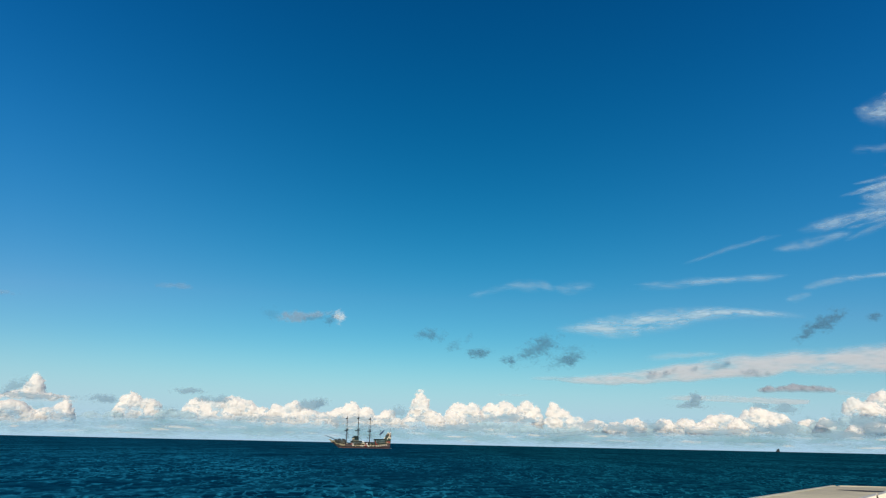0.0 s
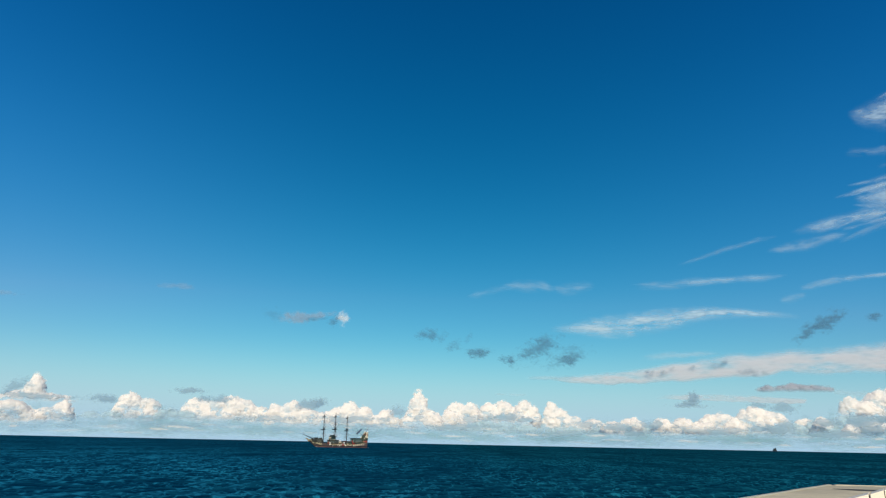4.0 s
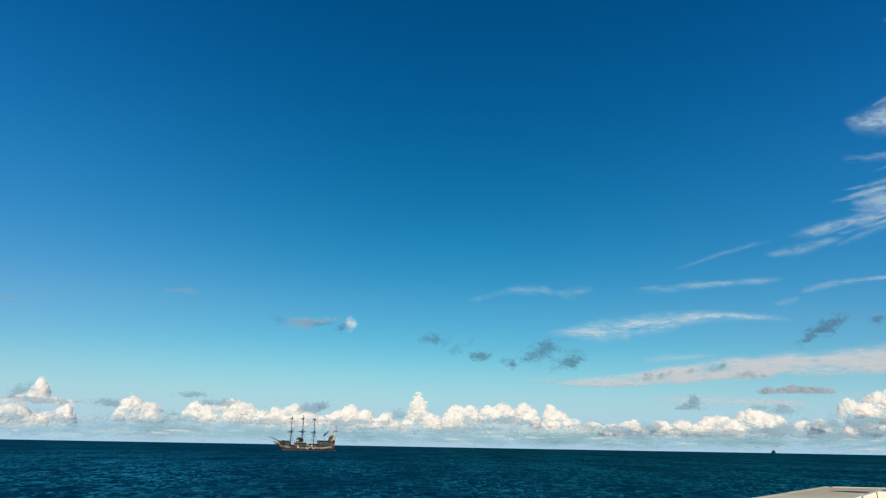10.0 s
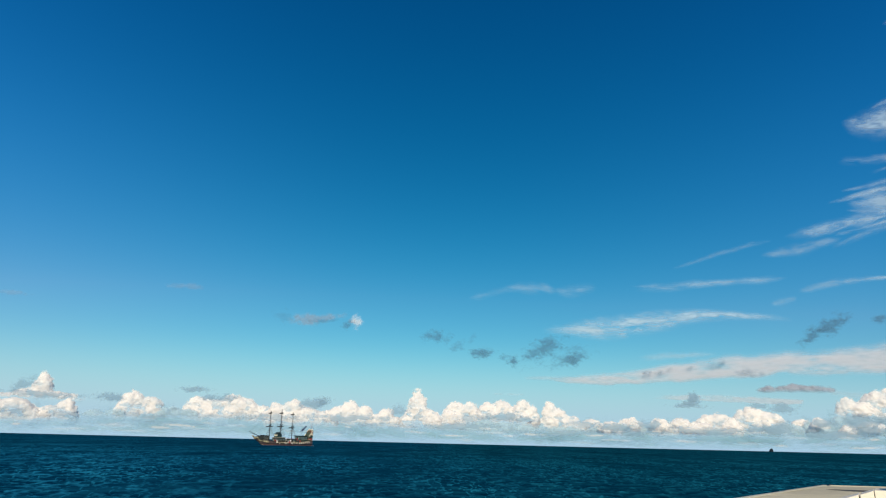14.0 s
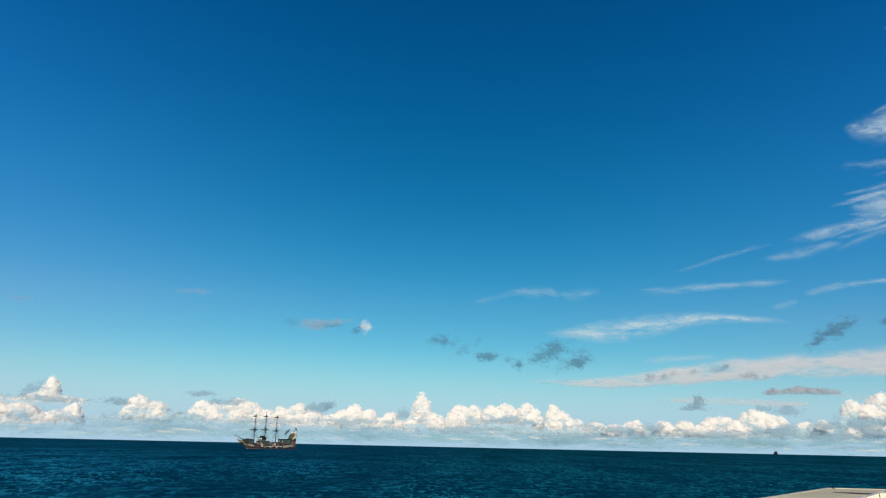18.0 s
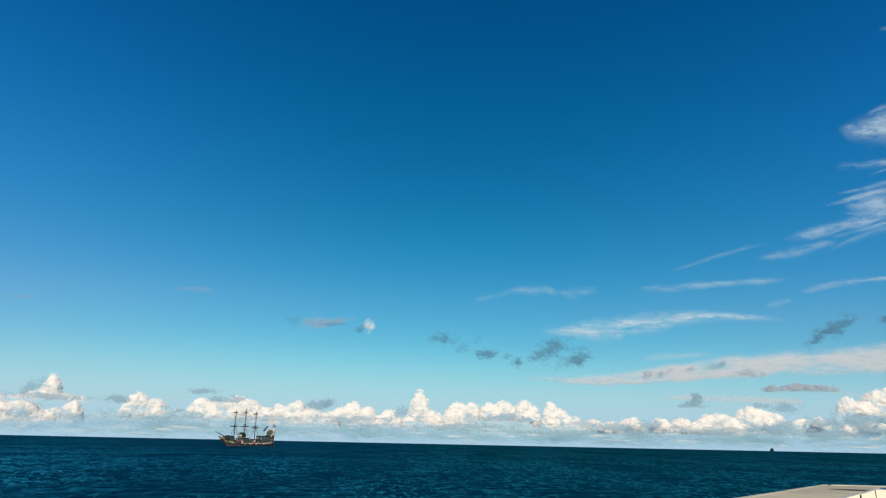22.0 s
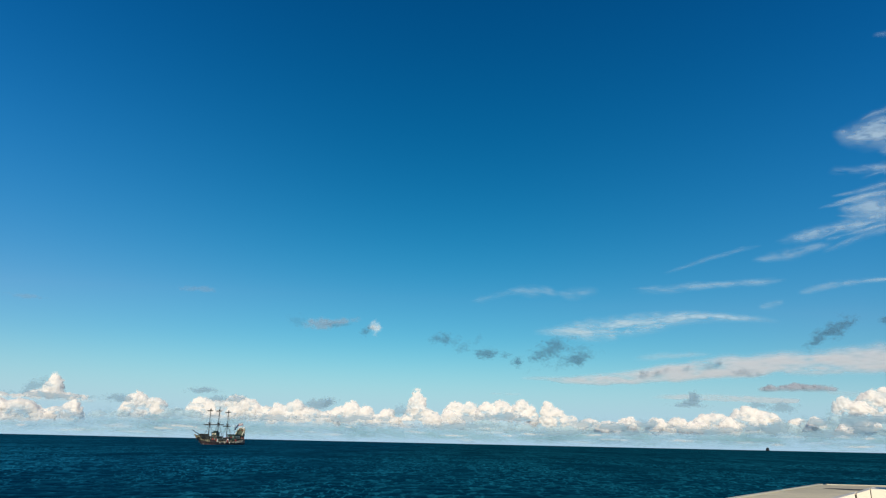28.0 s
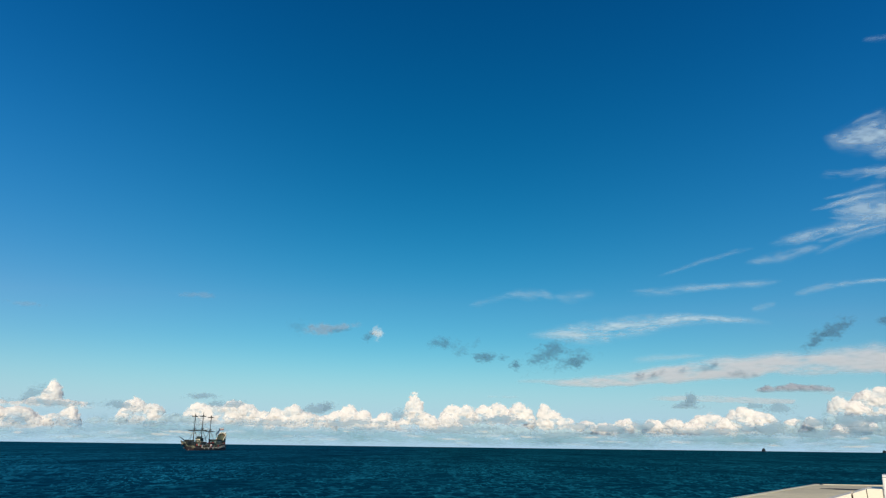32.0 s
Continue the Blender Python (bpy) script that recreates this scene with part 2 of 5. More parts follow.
GREY = mat("grey_green_planking", (0.055, 0.066, 0.062), 0.7, vary=0.35, scale=1.2)
OCHRE = mat("ochre_paint", (0.34, 0.27, 0.17), 0.55, vary=0.25, scale=1.5)
TEAL = mat("pale_teal_paint", (0.26, 0.36, 0.36), 0.5, vary=0.2, scale=2.0)
IVORY = mat("ivory_paint", (0.80, 0.74, 0.58), 0.55, vary=0.1, scale=2.0)
FADED = mat("faded_cream_paint", (0.46, 0.43, 0.29), 0.6, vary=0.25, scale=2.0)
GILT = mat("carved_gilt", (0.085, 0.095, 0.06), 0.55, vary=0.3, scale=5.0, second=(0.02, 0.045, 0.03))
RED = mat("red_paint", (0.42, 0.05, 0.045), 0.6, vary=0.2, scale=2.0)
FLAG_RED = mat("red_cloth", (0.62, 0.13, 0.14), 0.8, vary=0.1, scale=2.0)
NAVY = mat("navy_cloth", (0.03, 0.05, 0.13), 0.9, vary=0.2, scale=2.0)
GLASS = mat("dark_window_glass", (0.02, 0.03, 0.04), 0.1, vary=0.2, scale=2.0)
FOAM = mat("foam", (0.8, 0.84, 0.86), 0.9, vary=0.15, scale=1.5)
FARGREY = mat("far_hull_grey", (0.006, 0.016, 0.028), 0.7, vary=0.2, scale=0.3)


DEG = math.pi / 180


# ---- mesh helpers ----
def part(name, bm, material, parent=None, label="", smooth=False):
    """Links a bmesh as one mesh object, under a thing or a part if one is given."""
    me = bpy.data.meshes.new(name)
    bmesh.ops.recalc_face_normals(bm, faces=bm.faces)
    bm.to_mesh(me)
    bm.free()
    me.materials.append(material)
    if smooth:
        me.shade_smooth()
    ob = new(name, me)
    if parent:
        ob.parent = parent
    return tagged(ob, label) if label else ob


def box(x0, x1, y0, y1, z0, z1, bevel=0.03, bm=None):
    bm = bm or bmesh.new()
    made = bmesh.ops.create_cube(bm, size=1)["verts"]
    for v in made:
        v.co = Vector((x0 + (v.co.x + 0.5) * (x1 - x0), y0 + (v.co.y + 0.5) * (y1 - y0), z0 + (v.co.z + 0.5) * (z1 - z0)))
    if bevel:
        edges = list({e for v in made for e in v.link_edges})
        bmesh.ops.bevel(bm, geom=edges, offset=bevel, segments=2, affect="EDGES", profile=0.6)
    return bm


def rod(p, q, r0, r1=None, seg=8, bm=None):
    """A tapered round bar from p to q."""
    bm = bm or bmesh.new()
    p, q = Vector(p), Vector(q)
    turn = (q - p).to_track_quat("Z", "Y").to_matrix().to_4x4()
    bmesh.ops.create_cone(bm, cap_ends=True, segments=seg, radius1=r0, radius2=r0 if r1 is None else r1,
                          depth=(q - p).length, matrix=Matrix.Translation((p + q) / 2) @ turn)
    return bm


def prism(points, y0, y1, bevel=0.0, bm=None):
    """An outline in x and z, drawn out from y0 to y1."""
    bm = bm or bmesh.new()
    near = [bm.verts.new((x, y0, z)) for x, z in points]
    far = [bm.verts.new((x, y1, z)) for x, z in points]
    bm.faces.new(near)
    bm.faces.new(far[::-1])
    n = len(points)
    for i in range(n):
        bm.faces.new((near[i], far[i], far[(i + 1) % n], near[(i + 1) % n]))
    if bevel:
        bmesh.ops.bevel(bm, geom=list(bm.edges), offset=bevel, segments=3, affect="EDGES", profile=0.6)
    return bm


def from_arrays(name, verts, faces, material, smooth=True, density=None):
    me = bpy.data.meshes.new(name)
    nf, k = faces.shape
    me.vertices.add(len(verts))
    me.vertices.foreach_set("co", np.asarray(verts, np.float32).ravel())
    me.loops.add(nf * k)
    me.loops.foreach_set("vertex_index", faces.astype(np.int32).ravel())
    me.polygons.add(nf)
    me.polygons.foreach_set("loop_start", np.arange(0, nf * k, k, dtype=np.int32))
    me.update(calc_edges=True)
    me.materials.append(material)
    if smooth:
        me.shade_smooth()
    if density is not None:
        me.attributes.new("thickness", "FLOAT", "POINT").data.foreach_set("value", np.asarray(density, np.float32))
    return new(name, me)


# ---- the sea ----
def build_sea():
    """One sheet to the horizon, in a fan of cells: fine wind waves off the pier, wider cells further out."""
    rs = np.random.RandomState(4)
    fine = np.radians(np.linspace(-41, 41, 900))
    rest = np.radians(np.linspace(41, 319, 50))[1:-1]
    ang = np.concatenate([fine, rest])
    rad = [3.0, 12.0, 22.0, 30.0, 36.0]
    while rad[-1] < 6000:
        r = rad[-1]
        rad.append(r + max(0.15, 0.16 * (max(r - 20, 1) / 60) ** 1.6))
    rad = np.array(rad)
    rad[-1] = 6000
    na, nr = len(ang), len(rad)
    rr, aa = np.meshgrid(rad, ang, indexing="ij")
    x, y = rr * np.sin(aa), rr * np.cos(aa) - 25
    cell = np.maximum(np.gradient(rad)[:, None], rr * np.radians(82 / 900) * 0.8)
    z = np.zeros_like(x)
    for i in range(60):
        lam = 0.32 * (3.4 / 0.32) ** (i / 59.0)
        heading = rs.normal(-1.45, 0.42)
        k = 2 * np.pi / lam
        kx, ky = k * np.cos(heading), k * np.sin(heading)
        amp = 0.0085 * lam ** 0.55 * rs.uniform(0.6, 1.3)
        fade = np.clip(lam / (2.0 * cell) - 1, 0, 1)
        ph = kx * x + ky * y + rs.uniform(0, 6.28) + 1.1 * np.sin(0.23 * k * (x * np.sin(heading) - y * np.cos(heading)) + rs.uniform(0, 6))
        z += amp * fade * (np.sin(ph) + 0.4 * np.cos(2 * ph))
    gust = 0.8 + 0.35 * np.sin(x * 0.05 + 1.3 * np.sin(y * 0.031)) * np.sin(y * 0.043 + 0.7)
    z *= gust
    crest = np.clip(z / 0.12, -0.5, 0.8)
    near = np.clip(1 - np.log(cell / 0.3) / np.log(12), 0, 1) + 0 * x
    verts = np.stack([x, y, z], -1).reshape(-1, 3)
    i, j = np.meshgrid(np.arange(nr - 1), np.arange(na), indexing="ij")
    j2 = (j + 1) % na
    faces = np.stack([i * na + j, i * na + j2, (i + 1) * na + j2, (i + 1) * na + j], -1).reshape(-1, 4)
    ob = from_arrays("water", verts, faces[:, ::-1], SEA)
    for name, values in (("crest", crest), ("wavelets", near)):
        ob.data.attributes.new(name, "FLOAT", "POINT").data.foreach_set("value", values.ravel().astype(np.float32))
    return tagged(ob, "deep blue wind-rippled sea reaching to the horizon", "sea", kind="structure")


water = build_sea()


# ---- the pier ----
def build_pier():
    corner, left, right = Vector((17.95, 35.1)), Vector((-0.604, -0.797)), Vector((0.995, -0.10))
    a, b = corner + left * 85, corner + right * 70
    outline = [corner, b, Vector((89, -60)), Vector((-45, -60)), a]
    bm = bmesh.new()
    top = [bm.verts.new((p.x, p.y, 1.2)) for p in outline]
    low = [bm.verts.new((p.x, p.y, -2.5)) for p in outline]
    bm.faces.new(top)
    bm.faces.new(low[::-1])
    for i in range(5):
        bm.faces.new((top[i], low[i], low[(i + 1) % 5], top[(i + 1) % 5]))
    pier = part("pier", bm, CONCRETE)
    tagged(pier, "weathered beige concrete pier with pale kerb stones", "pier", kind="structure")
    for start, way, inward, n in ((corner, left, Vector((0.797, -0.604)), 26), (corner, right, Vector((-0.10, -0.995)), 22)):
        for k in range(n):
            s0, s1 = k * 2.4 + 0.008 + (0.25 if k == 0 and way is right else 0), k * 2.4 + 2.39
            bm = bmesh.new()
            ring = [start + way * s0 - inward * 0.03, start + way * s1 - inward * 0.03, start + way * s1 + inward * 0.15, start + way * s0 + inward * 0.15]
            lo = [bm.verts.new((p.x, p.y, 1.204)) for p in ring]
            hi = [bm.verts.new((p.x, p.y, 1.228 + 0.003 * (k % 3))) for p in ring]
            bm.faces.new(hi)
            for i in range(4):
                bm.faces.new((hi[i], lo[i], lo[(i + 1) % 4], hi[(i + 1) % 4]))
            part("kerb_stone", bm, COPING, pier)
    return pier


pier = build_pier()


def build_parapet():
    """Cream concrete parapet on the pier, square to the eye; its end slopes down, and the blocks are parted by open joints."""
    wall = tagged(new("parapet"), "low cream concrete parapet with a raked end block", "wall")
    wall.matrix_world = pose(0.1 + 8.87 * math.sin(31 * DEG), 8.87 * math.cos(31 * DEG), 1.2, 0, 0, -31)
    slope = lambda x: 1.008 + (x + 0.547) * 0.3235
    part("end_block", prism([(-1.7, 0), (-0.270, 0), (-0.300, slope(-0.30)), (-1.7, slope(-1.7))], -0.5, 0, 0.012), CREAM, wall)
    part("crest_block", prism([(-0.255, 0), (-0.118, 0), (-0.170, 1.130), (-0.286, slope(-0.286) - 0.004)], -0.5, 0, 0.008), CREAM, wall)
    part("wall_block", prism([(-0.112, 0), (-0.030, 0), (-0.030, 1.136), (-0.164, 1.134)], -0.5, 0, 0.006), CREAM, wall)
    part("wall_block", prism([(0.43, 0), (1.7, 0), (1.7, 1.15), (0.43, 1.14)], -0.5, 0, 0.008), CREAM, wall)
    part("joint_mortar", prism([(-0.33, 0), (-0.10, 0), (-0.15, 1.09), (-0.31, 1.05)], -0.46, -0.04), DARK_CONCRETE, wall)
    return wall


build_parapet()


def build_post():
    post = tagged(new("marker_post"), "square white painted post set in the parapet", "post")
    post.matrix_world = pose(0.1 + 8.87 * math.sin(31 * DEG), 8.87 * math.cos(31 * DEG), 1.2, 0, 0, -31)
    part("shaft", box(-0.0235, 0.42, -0.53, -0.09, 0.0, 1.240, 0.012), WHITE, post)
    part("cap", box(-0.0215, 0.418, -0.528, -0.092, 1.243, 1.262, 0.006), WHITE, post)
    return post


build_post()


# thin dark patch with a ragged rim, laid on the pier
def build_dark_patch():
    bm = bmesh.new()
    rs = random.Random(5)
    ring = []
    for i in range(28):
        a = i / 28 * 2 * math.pi
        r = 1 + 0.18 * math.sin(3 * a + 1) + rs.uniform(-0.06, 0.06)
        ring.append(bm.verts.new((17.5 + 1.4 * r * math.cos(a), 31.0 + 0.62 * r * math.sin(a) - 0.12 * math.cos(a), 1.206)))
    mid = bm.verts.new((17.5, 31.0, 1.207))
    for i in range(28):
        bm.faces.new((ring[i], ring[(i + 1) % 28], mid))
    ob = part("puddle", bm, DARK_CONCRETE)
    tagged(ob, "dark patch on the pier", "puddle")


build_dark_patch()


# ---- the ship ----
def sheer(x):
    """Height of the hull's rim along the ship."""
    return 1.35 + 1.75 * max(0.0, (x - 4) / 10.5) ** 1.6 + 1.2 * max(0.0, (-x - 4) / 12.5) ** 1.3


def half_beam(x):
    fore = max(0.0, (x - 3) / 11.7)
    aft = max(0.0, (-x - 6) / 10.5)
    return 3.8 * (1 - 0.97 * fore ** 2.4) * (1 - 0.22 * aft ** 2)


def hull_strip(z_low, z_high, out, x0=-16.5, x1=14.4, n=40, thick=0.0):
    """A band of the hull's skin between two heights, as functions of x."""
    bm = bmesh.new()
    for side in (1, -1):
        rows = []
        for i in range(n + 1):
            x = x0 + (x1 - x0) * i / n
            col = []
            for f in np.linspace(0, 1, 4):
                z = z_low(x) + (z_high(x) - z_low(x)) * f
                col.append(bm.verts.new((x + rake(x, z), side * (skin(x, z) + out), z)))
            rows.append(col)
        for a, b in zip(rows, rows[1:]):
            for k in range(3):
                bm.faces.new((a[k], b[k], b[k + 1], a[k + 1]))
    return bm


def rake(x, z):
    """The stem leans forward, the stern aft."""
    return max(0.0, (x - 7) / 7.5) ** 2 * (1.45 * z - 1.6) - max(0.0, (-x - 12) / 4.5) * 0.12 * z


def skin(x, z):
    b = half_beam(x)
    if z < 1.0:
        return b * (0.55 + 0.45 * max(0.0, (z + 1.4) / 2.4) ** 0.6)
    return b * (1 - 0.05 * (z - 1.0))


def build_hull(ship):
    bm = bmesh.new()
    n, rows = 44, []
    for i in range(n + 1):
        x = -16.5 + 31 * i / n
        top, col = sheer(x), []
        for f in np.linspace(0, 1, 9):
            z = -1.3 + (top + 1.3) * f
            col.append((x + rake(x, z), skin(x, z), z))
        ring = [bm.verts.new((p[0], p[1], p[2])) for p in col] + [bm.verts.new((p[0], -p[1], p[2])) for p in reversed(col)]
        rows.append(ring)
    for a, b in zip(rows, rows[1:]):
        for k in range(17):
            bm.faces.new((a[k], b[k], b[k + 1], a[k + 1]))
        bm.faces.new((a[17], b[17], b[0], a[0]))
    bm.faces.new(rows[0])
    bm.faces.new(rows[-1][::-1])
    hull = part("hull", bm, HULL, ship, "tar-brown planked hull", smooth=False)
    part("boot_topping", hull_strip(lambda x: -0.4, lambda x: 0.36, 0.03), BOOT, hull, "red-brown band at the waterline")
    part("wale", hull_strip(lambda x: sheer(x) - 0.5, lambda x: sheer(x) - 0.34, 0.07), SPAR, hull)
    part("wale", hull_strip(lambda x: sheer(x) - 0.10, lambda x: sheer(x) + 0.1, 0.08, -16.5, 7.0), OCHRE, hull, "ochre rail along the rim")
    part("wale", hull_strip(lambda x: sheer(x) - 0.12, lambda x: sheer(x) + 0.1, 0.08, 7.0, 14.4, 14), SPAR, hull, "dark rail along the bow")
    part("bow_cheek", hull_strip(lambda x: max(1.25, sheer(x) - 1.15), lambda x: sheer(x) - 0.16, 0.04, 10.6, 13.9, 14), FADED, hull, "faded cream carved cheek of the bow")
    # dark strip in place of the shadow edge below the cheek
    part("wale", hull_strip(lambda x: max(1.25, sheer(x) - 1.15) - 0.2, lambda x: max(1.25, sheer(x) - 1.15) - 0.01, 0.07, 9.6, 14.3, 14), SPAR, hull, "dark strip painted as shade under the bow cheek")
    part("wale", hull_strip(lambda x: 0.62, lambda x: 0.74, 0.06, -16.5, 13.0), SPAR, hull)
    for side in (1, -1):
        for k in range(4):
            x = 11.1 + k * 0.72
            z = sheer(x) - 0.62
            y = side * (skin(x, z) + 0.05)
            part("cheek_rib", prism([(x + rake(x, z - 0.42) - 0.09, z - 0.42), (x + rake(x, z - 0.42) + 0.09, z - 0.42), (x + rake(x, z + 0.42) + 0.09, z + 0.42), (x + rake(x, z + 0.42) - 0.09, z + 0.42)], y - 0.06, y + 0.06), SPAR, hull)
    part("stem", prism([(11.4, -0.6), (12.0, -0.6), (17.9, 3.4), (17.1, 3.6)], -0.16, 0.16, 0.03), SPAR, hull)
    part("rudder", prism([(-17.5, -1.0), (-16.4, -1.0), (-16.7, 2.0), (-17.3, 2.0)], -0.12, 0.12, 0.02), SPAR, hull)
    for side in (1, -1):
        for k in range(6):
            x = -14.0 + k * 1.28
            z = sheer(x) - 0.5
            y = skin(x, z) * side
            w = part("gun_port", prism([(x - 0.46, z - 0.32), (x + 0.28, z - 0.32), (x + 0.44, z + 0.36), (x - 0.30, z + 0.36)],
                                       y - 0.05 * side, y + 0.09 * side), IVORY, hull, "ivory framed port")
            part("pane", box(x - 0.10, x + 0.10, y + 0.095 * side - 0.02, y + 0.095 * side + 0.02, z - 0.2, z + 0.2, 0), GLASS, w)
        for k in range(9):
            x = -5.6 + k * 1.5
            z = sheer(x) - 0.42
            y = skin(x, z) * side
            part("bulwark_panel", box(x - 0.62, x + 0.62, y - 0.07, y + 0.07, z, z + (0.46 if k % 3 else 0.34), 0.02), (IVORY, FADED, IVORY, RED, IVORY, IVORY, FADED, OCHRE, IVORY)[k], hull)
    return hull


def build_mast(ship, x, height, radius, lower, upper, turn):
    """A pole mast with a fighting top, a lower yard and a short top yard; the sails are furled away."""
    mast = part("mast", rod((x, 0, 0.9), (x, 0, height), radius, radius * 0.45, 10), SPAR, ship, "dark wooden mast with bare yards")
    c, s = math.cos(turn), math.sin(turn)
    for z, half, r in ((lower[0], lower[1], 0.18), (upper[0], upper[1], 0.17)):
        fore = x + 0.35
        bm = rod((fore, 0, z), (fore + s * half, c * half, z + 0.05), r, r * 0.55)
        rod((fore, 0, z), (fore - s * half, -c * half, z + 0.05), r, r * 0.55, bm=bm)
        part("yard", bm, SPAR, mast)
        furl = bmesh.new()
        for k in range(7):
            f0, f1 = -0.8 + k * 0.229, -0.8 + (k + 1) * 0.229 - 0.03
            rod((fore + s * half * f0, c * half * f0, z - 0.16), (fore + s * half * f1, c * half * f1, z - 0.16), 0.13, 0.13, 6, furl)
        part("furled_sail", furl, GREY, mast)
    for z, rad in ((lower[0] + 0.5, 0.72), (upper[0] + 0.10, 0.34)):
        bm = bmesh.new()
        bmesh.ops.create_cone(bm, cap_ends=True, segments=14, radius1=rad * 0.6, radius2=rad, depth=0.3, matrix=Matrix.Translation((x, 0, z)))
        part("fighting_top", bm, SPAR, mast)
        for k in range(8):
            a = k / 8 * 2 * math.pi
            part("baluster", rod((x + rad * 0.92 * math.cos(a), rad * 0.92 * math.sin(a), z + 0.18), (x + rad * 0.92 * math.cos(a), rad * 0.92 * math.sin(a), z + 0.55), 0.04, seg=5), SPAR, mast)
    part("truck", rod((x, 0, height), (x, 0, height + 0.14), 0.13, 0.1), OCHRE, mast)
    for side in (1, -1):
        for k in range(4):
            foot = (x - 1.5 + k * 0.8, side * half_beam(x) * 0.96, sheer(x))
            part("shroud", rod(foot, (x, side * 0.1, lower[0] + 0.5), 0.028, seg=4), ROPE, mast)
        for k in range(1, 8):
            f = k / 9
            z = sheer(x) + (lower[0] + 0.5 - sheer(x)) * f
            y = side * (half_beam(x) * 0.96 * (1 - f) + 0.1 * f)
            part("ratline", rod((x - 1.5 * (1 - f), y, z), (x + 0.9 * (1 - f), y, z), 0.016, seg=4), ROPE, mast)
        part("shroud", rod((x - 0.2, side * 0.9, lower[0] + 0.8), (x, side * 0.05, upper[0]), 0.022, seg=4), ROPE, mast)
        part("lift", rod((x + 0.35 + s * lower[1] * side, c * lower[1] * side, lower[0]), (x, 0, upper[0] - 1.2), 0.018, seg=4), ROPE, mast)
    return mast


def build_house(ship, name, label, x0, x1, half, z0, z1, wall, roof, windows):
    house = part(name, box(x0, x1, -half, half, z0, z1, 0.08), wall, ship, label)
    part("roof", box(x0 - 0.25, x1 + 0.25, -half - 0.25, half + 0.25, z1 + 0.004, z1 + 0.22, 0.07), roof, house)
    for side in (1, -1):
        for k in range(windows):
            x = x0 + (k + 0.5) * (x1 - x0) / windows
            w = part("window_frame", box(x - 0.26, x + 0.26, side * half - 0.05, side * half + 0.05, z0 + (z1 - z0) * 0.42, z0 + (z1 - z0) * 0.82, 0.02), TEAL, house)
            part("pane", box(x - 0.17, x + 0.17, side * (half + 0.03) - 0.03, side * (half + 0.03) + 0.03, z0 + (z1 - z0) * 0.48, z0 + (z1 - z0) * 0.76, 0), GLASS, w)
        part("window_frame", box(x1 - 0.05, x1 + 0.05, side * half * 0.55 - 0.3, side * half * 0.55 + 0.3, z0 + (z1 - z0) * 0.42, z0 + (z1 - z0) * 0.82, 0.02), TEAL, house)
        part("door", box(x1 - 0.9, x1 - 0.1, side * half - 0.04, side * half + 0.04, z0 + 0.02, z0 + 1.7, 0.02), SPAR, house)
    part("cornice", box(x0 - 0.12, x1 + 0.12, -half - 0.12, half + 0.12, z1 - 0.12, z1 - 0.003, 0.02), GREEN, house)
    part("front_door", box(x1 - 0.04, x1 + 0.06, -0.35, 0.35, z0 + 0.02, z0 + 1.7, 0.02), RED, house)
    return house


def build_railing(ship, x0, x1, lift, spacing=1.1):
    for side in (1, -1):
        n = max(2, int((x1 - x0) / spacing))
        pts = []
        for k in range(n + 1):
            x = x0 + (x1 - x0) * k / n
            y, z = side * skin(x, sheer(x)) * 0.98, sheer(x)
            x += rake(x, z)
            part("rail_post", rod((x, y, z), (x, y, z + lift), 0.06, seg=5), SPAR, ship)
            pts.append((x, y, z + lift))
        bm = bmesh.new()
        for a, b in zip(pts, pts[1:]):
            rod(a, b, 0.07, seg=5, bm=bm)
        part("hand_rail", bm, OCHRE, ship)


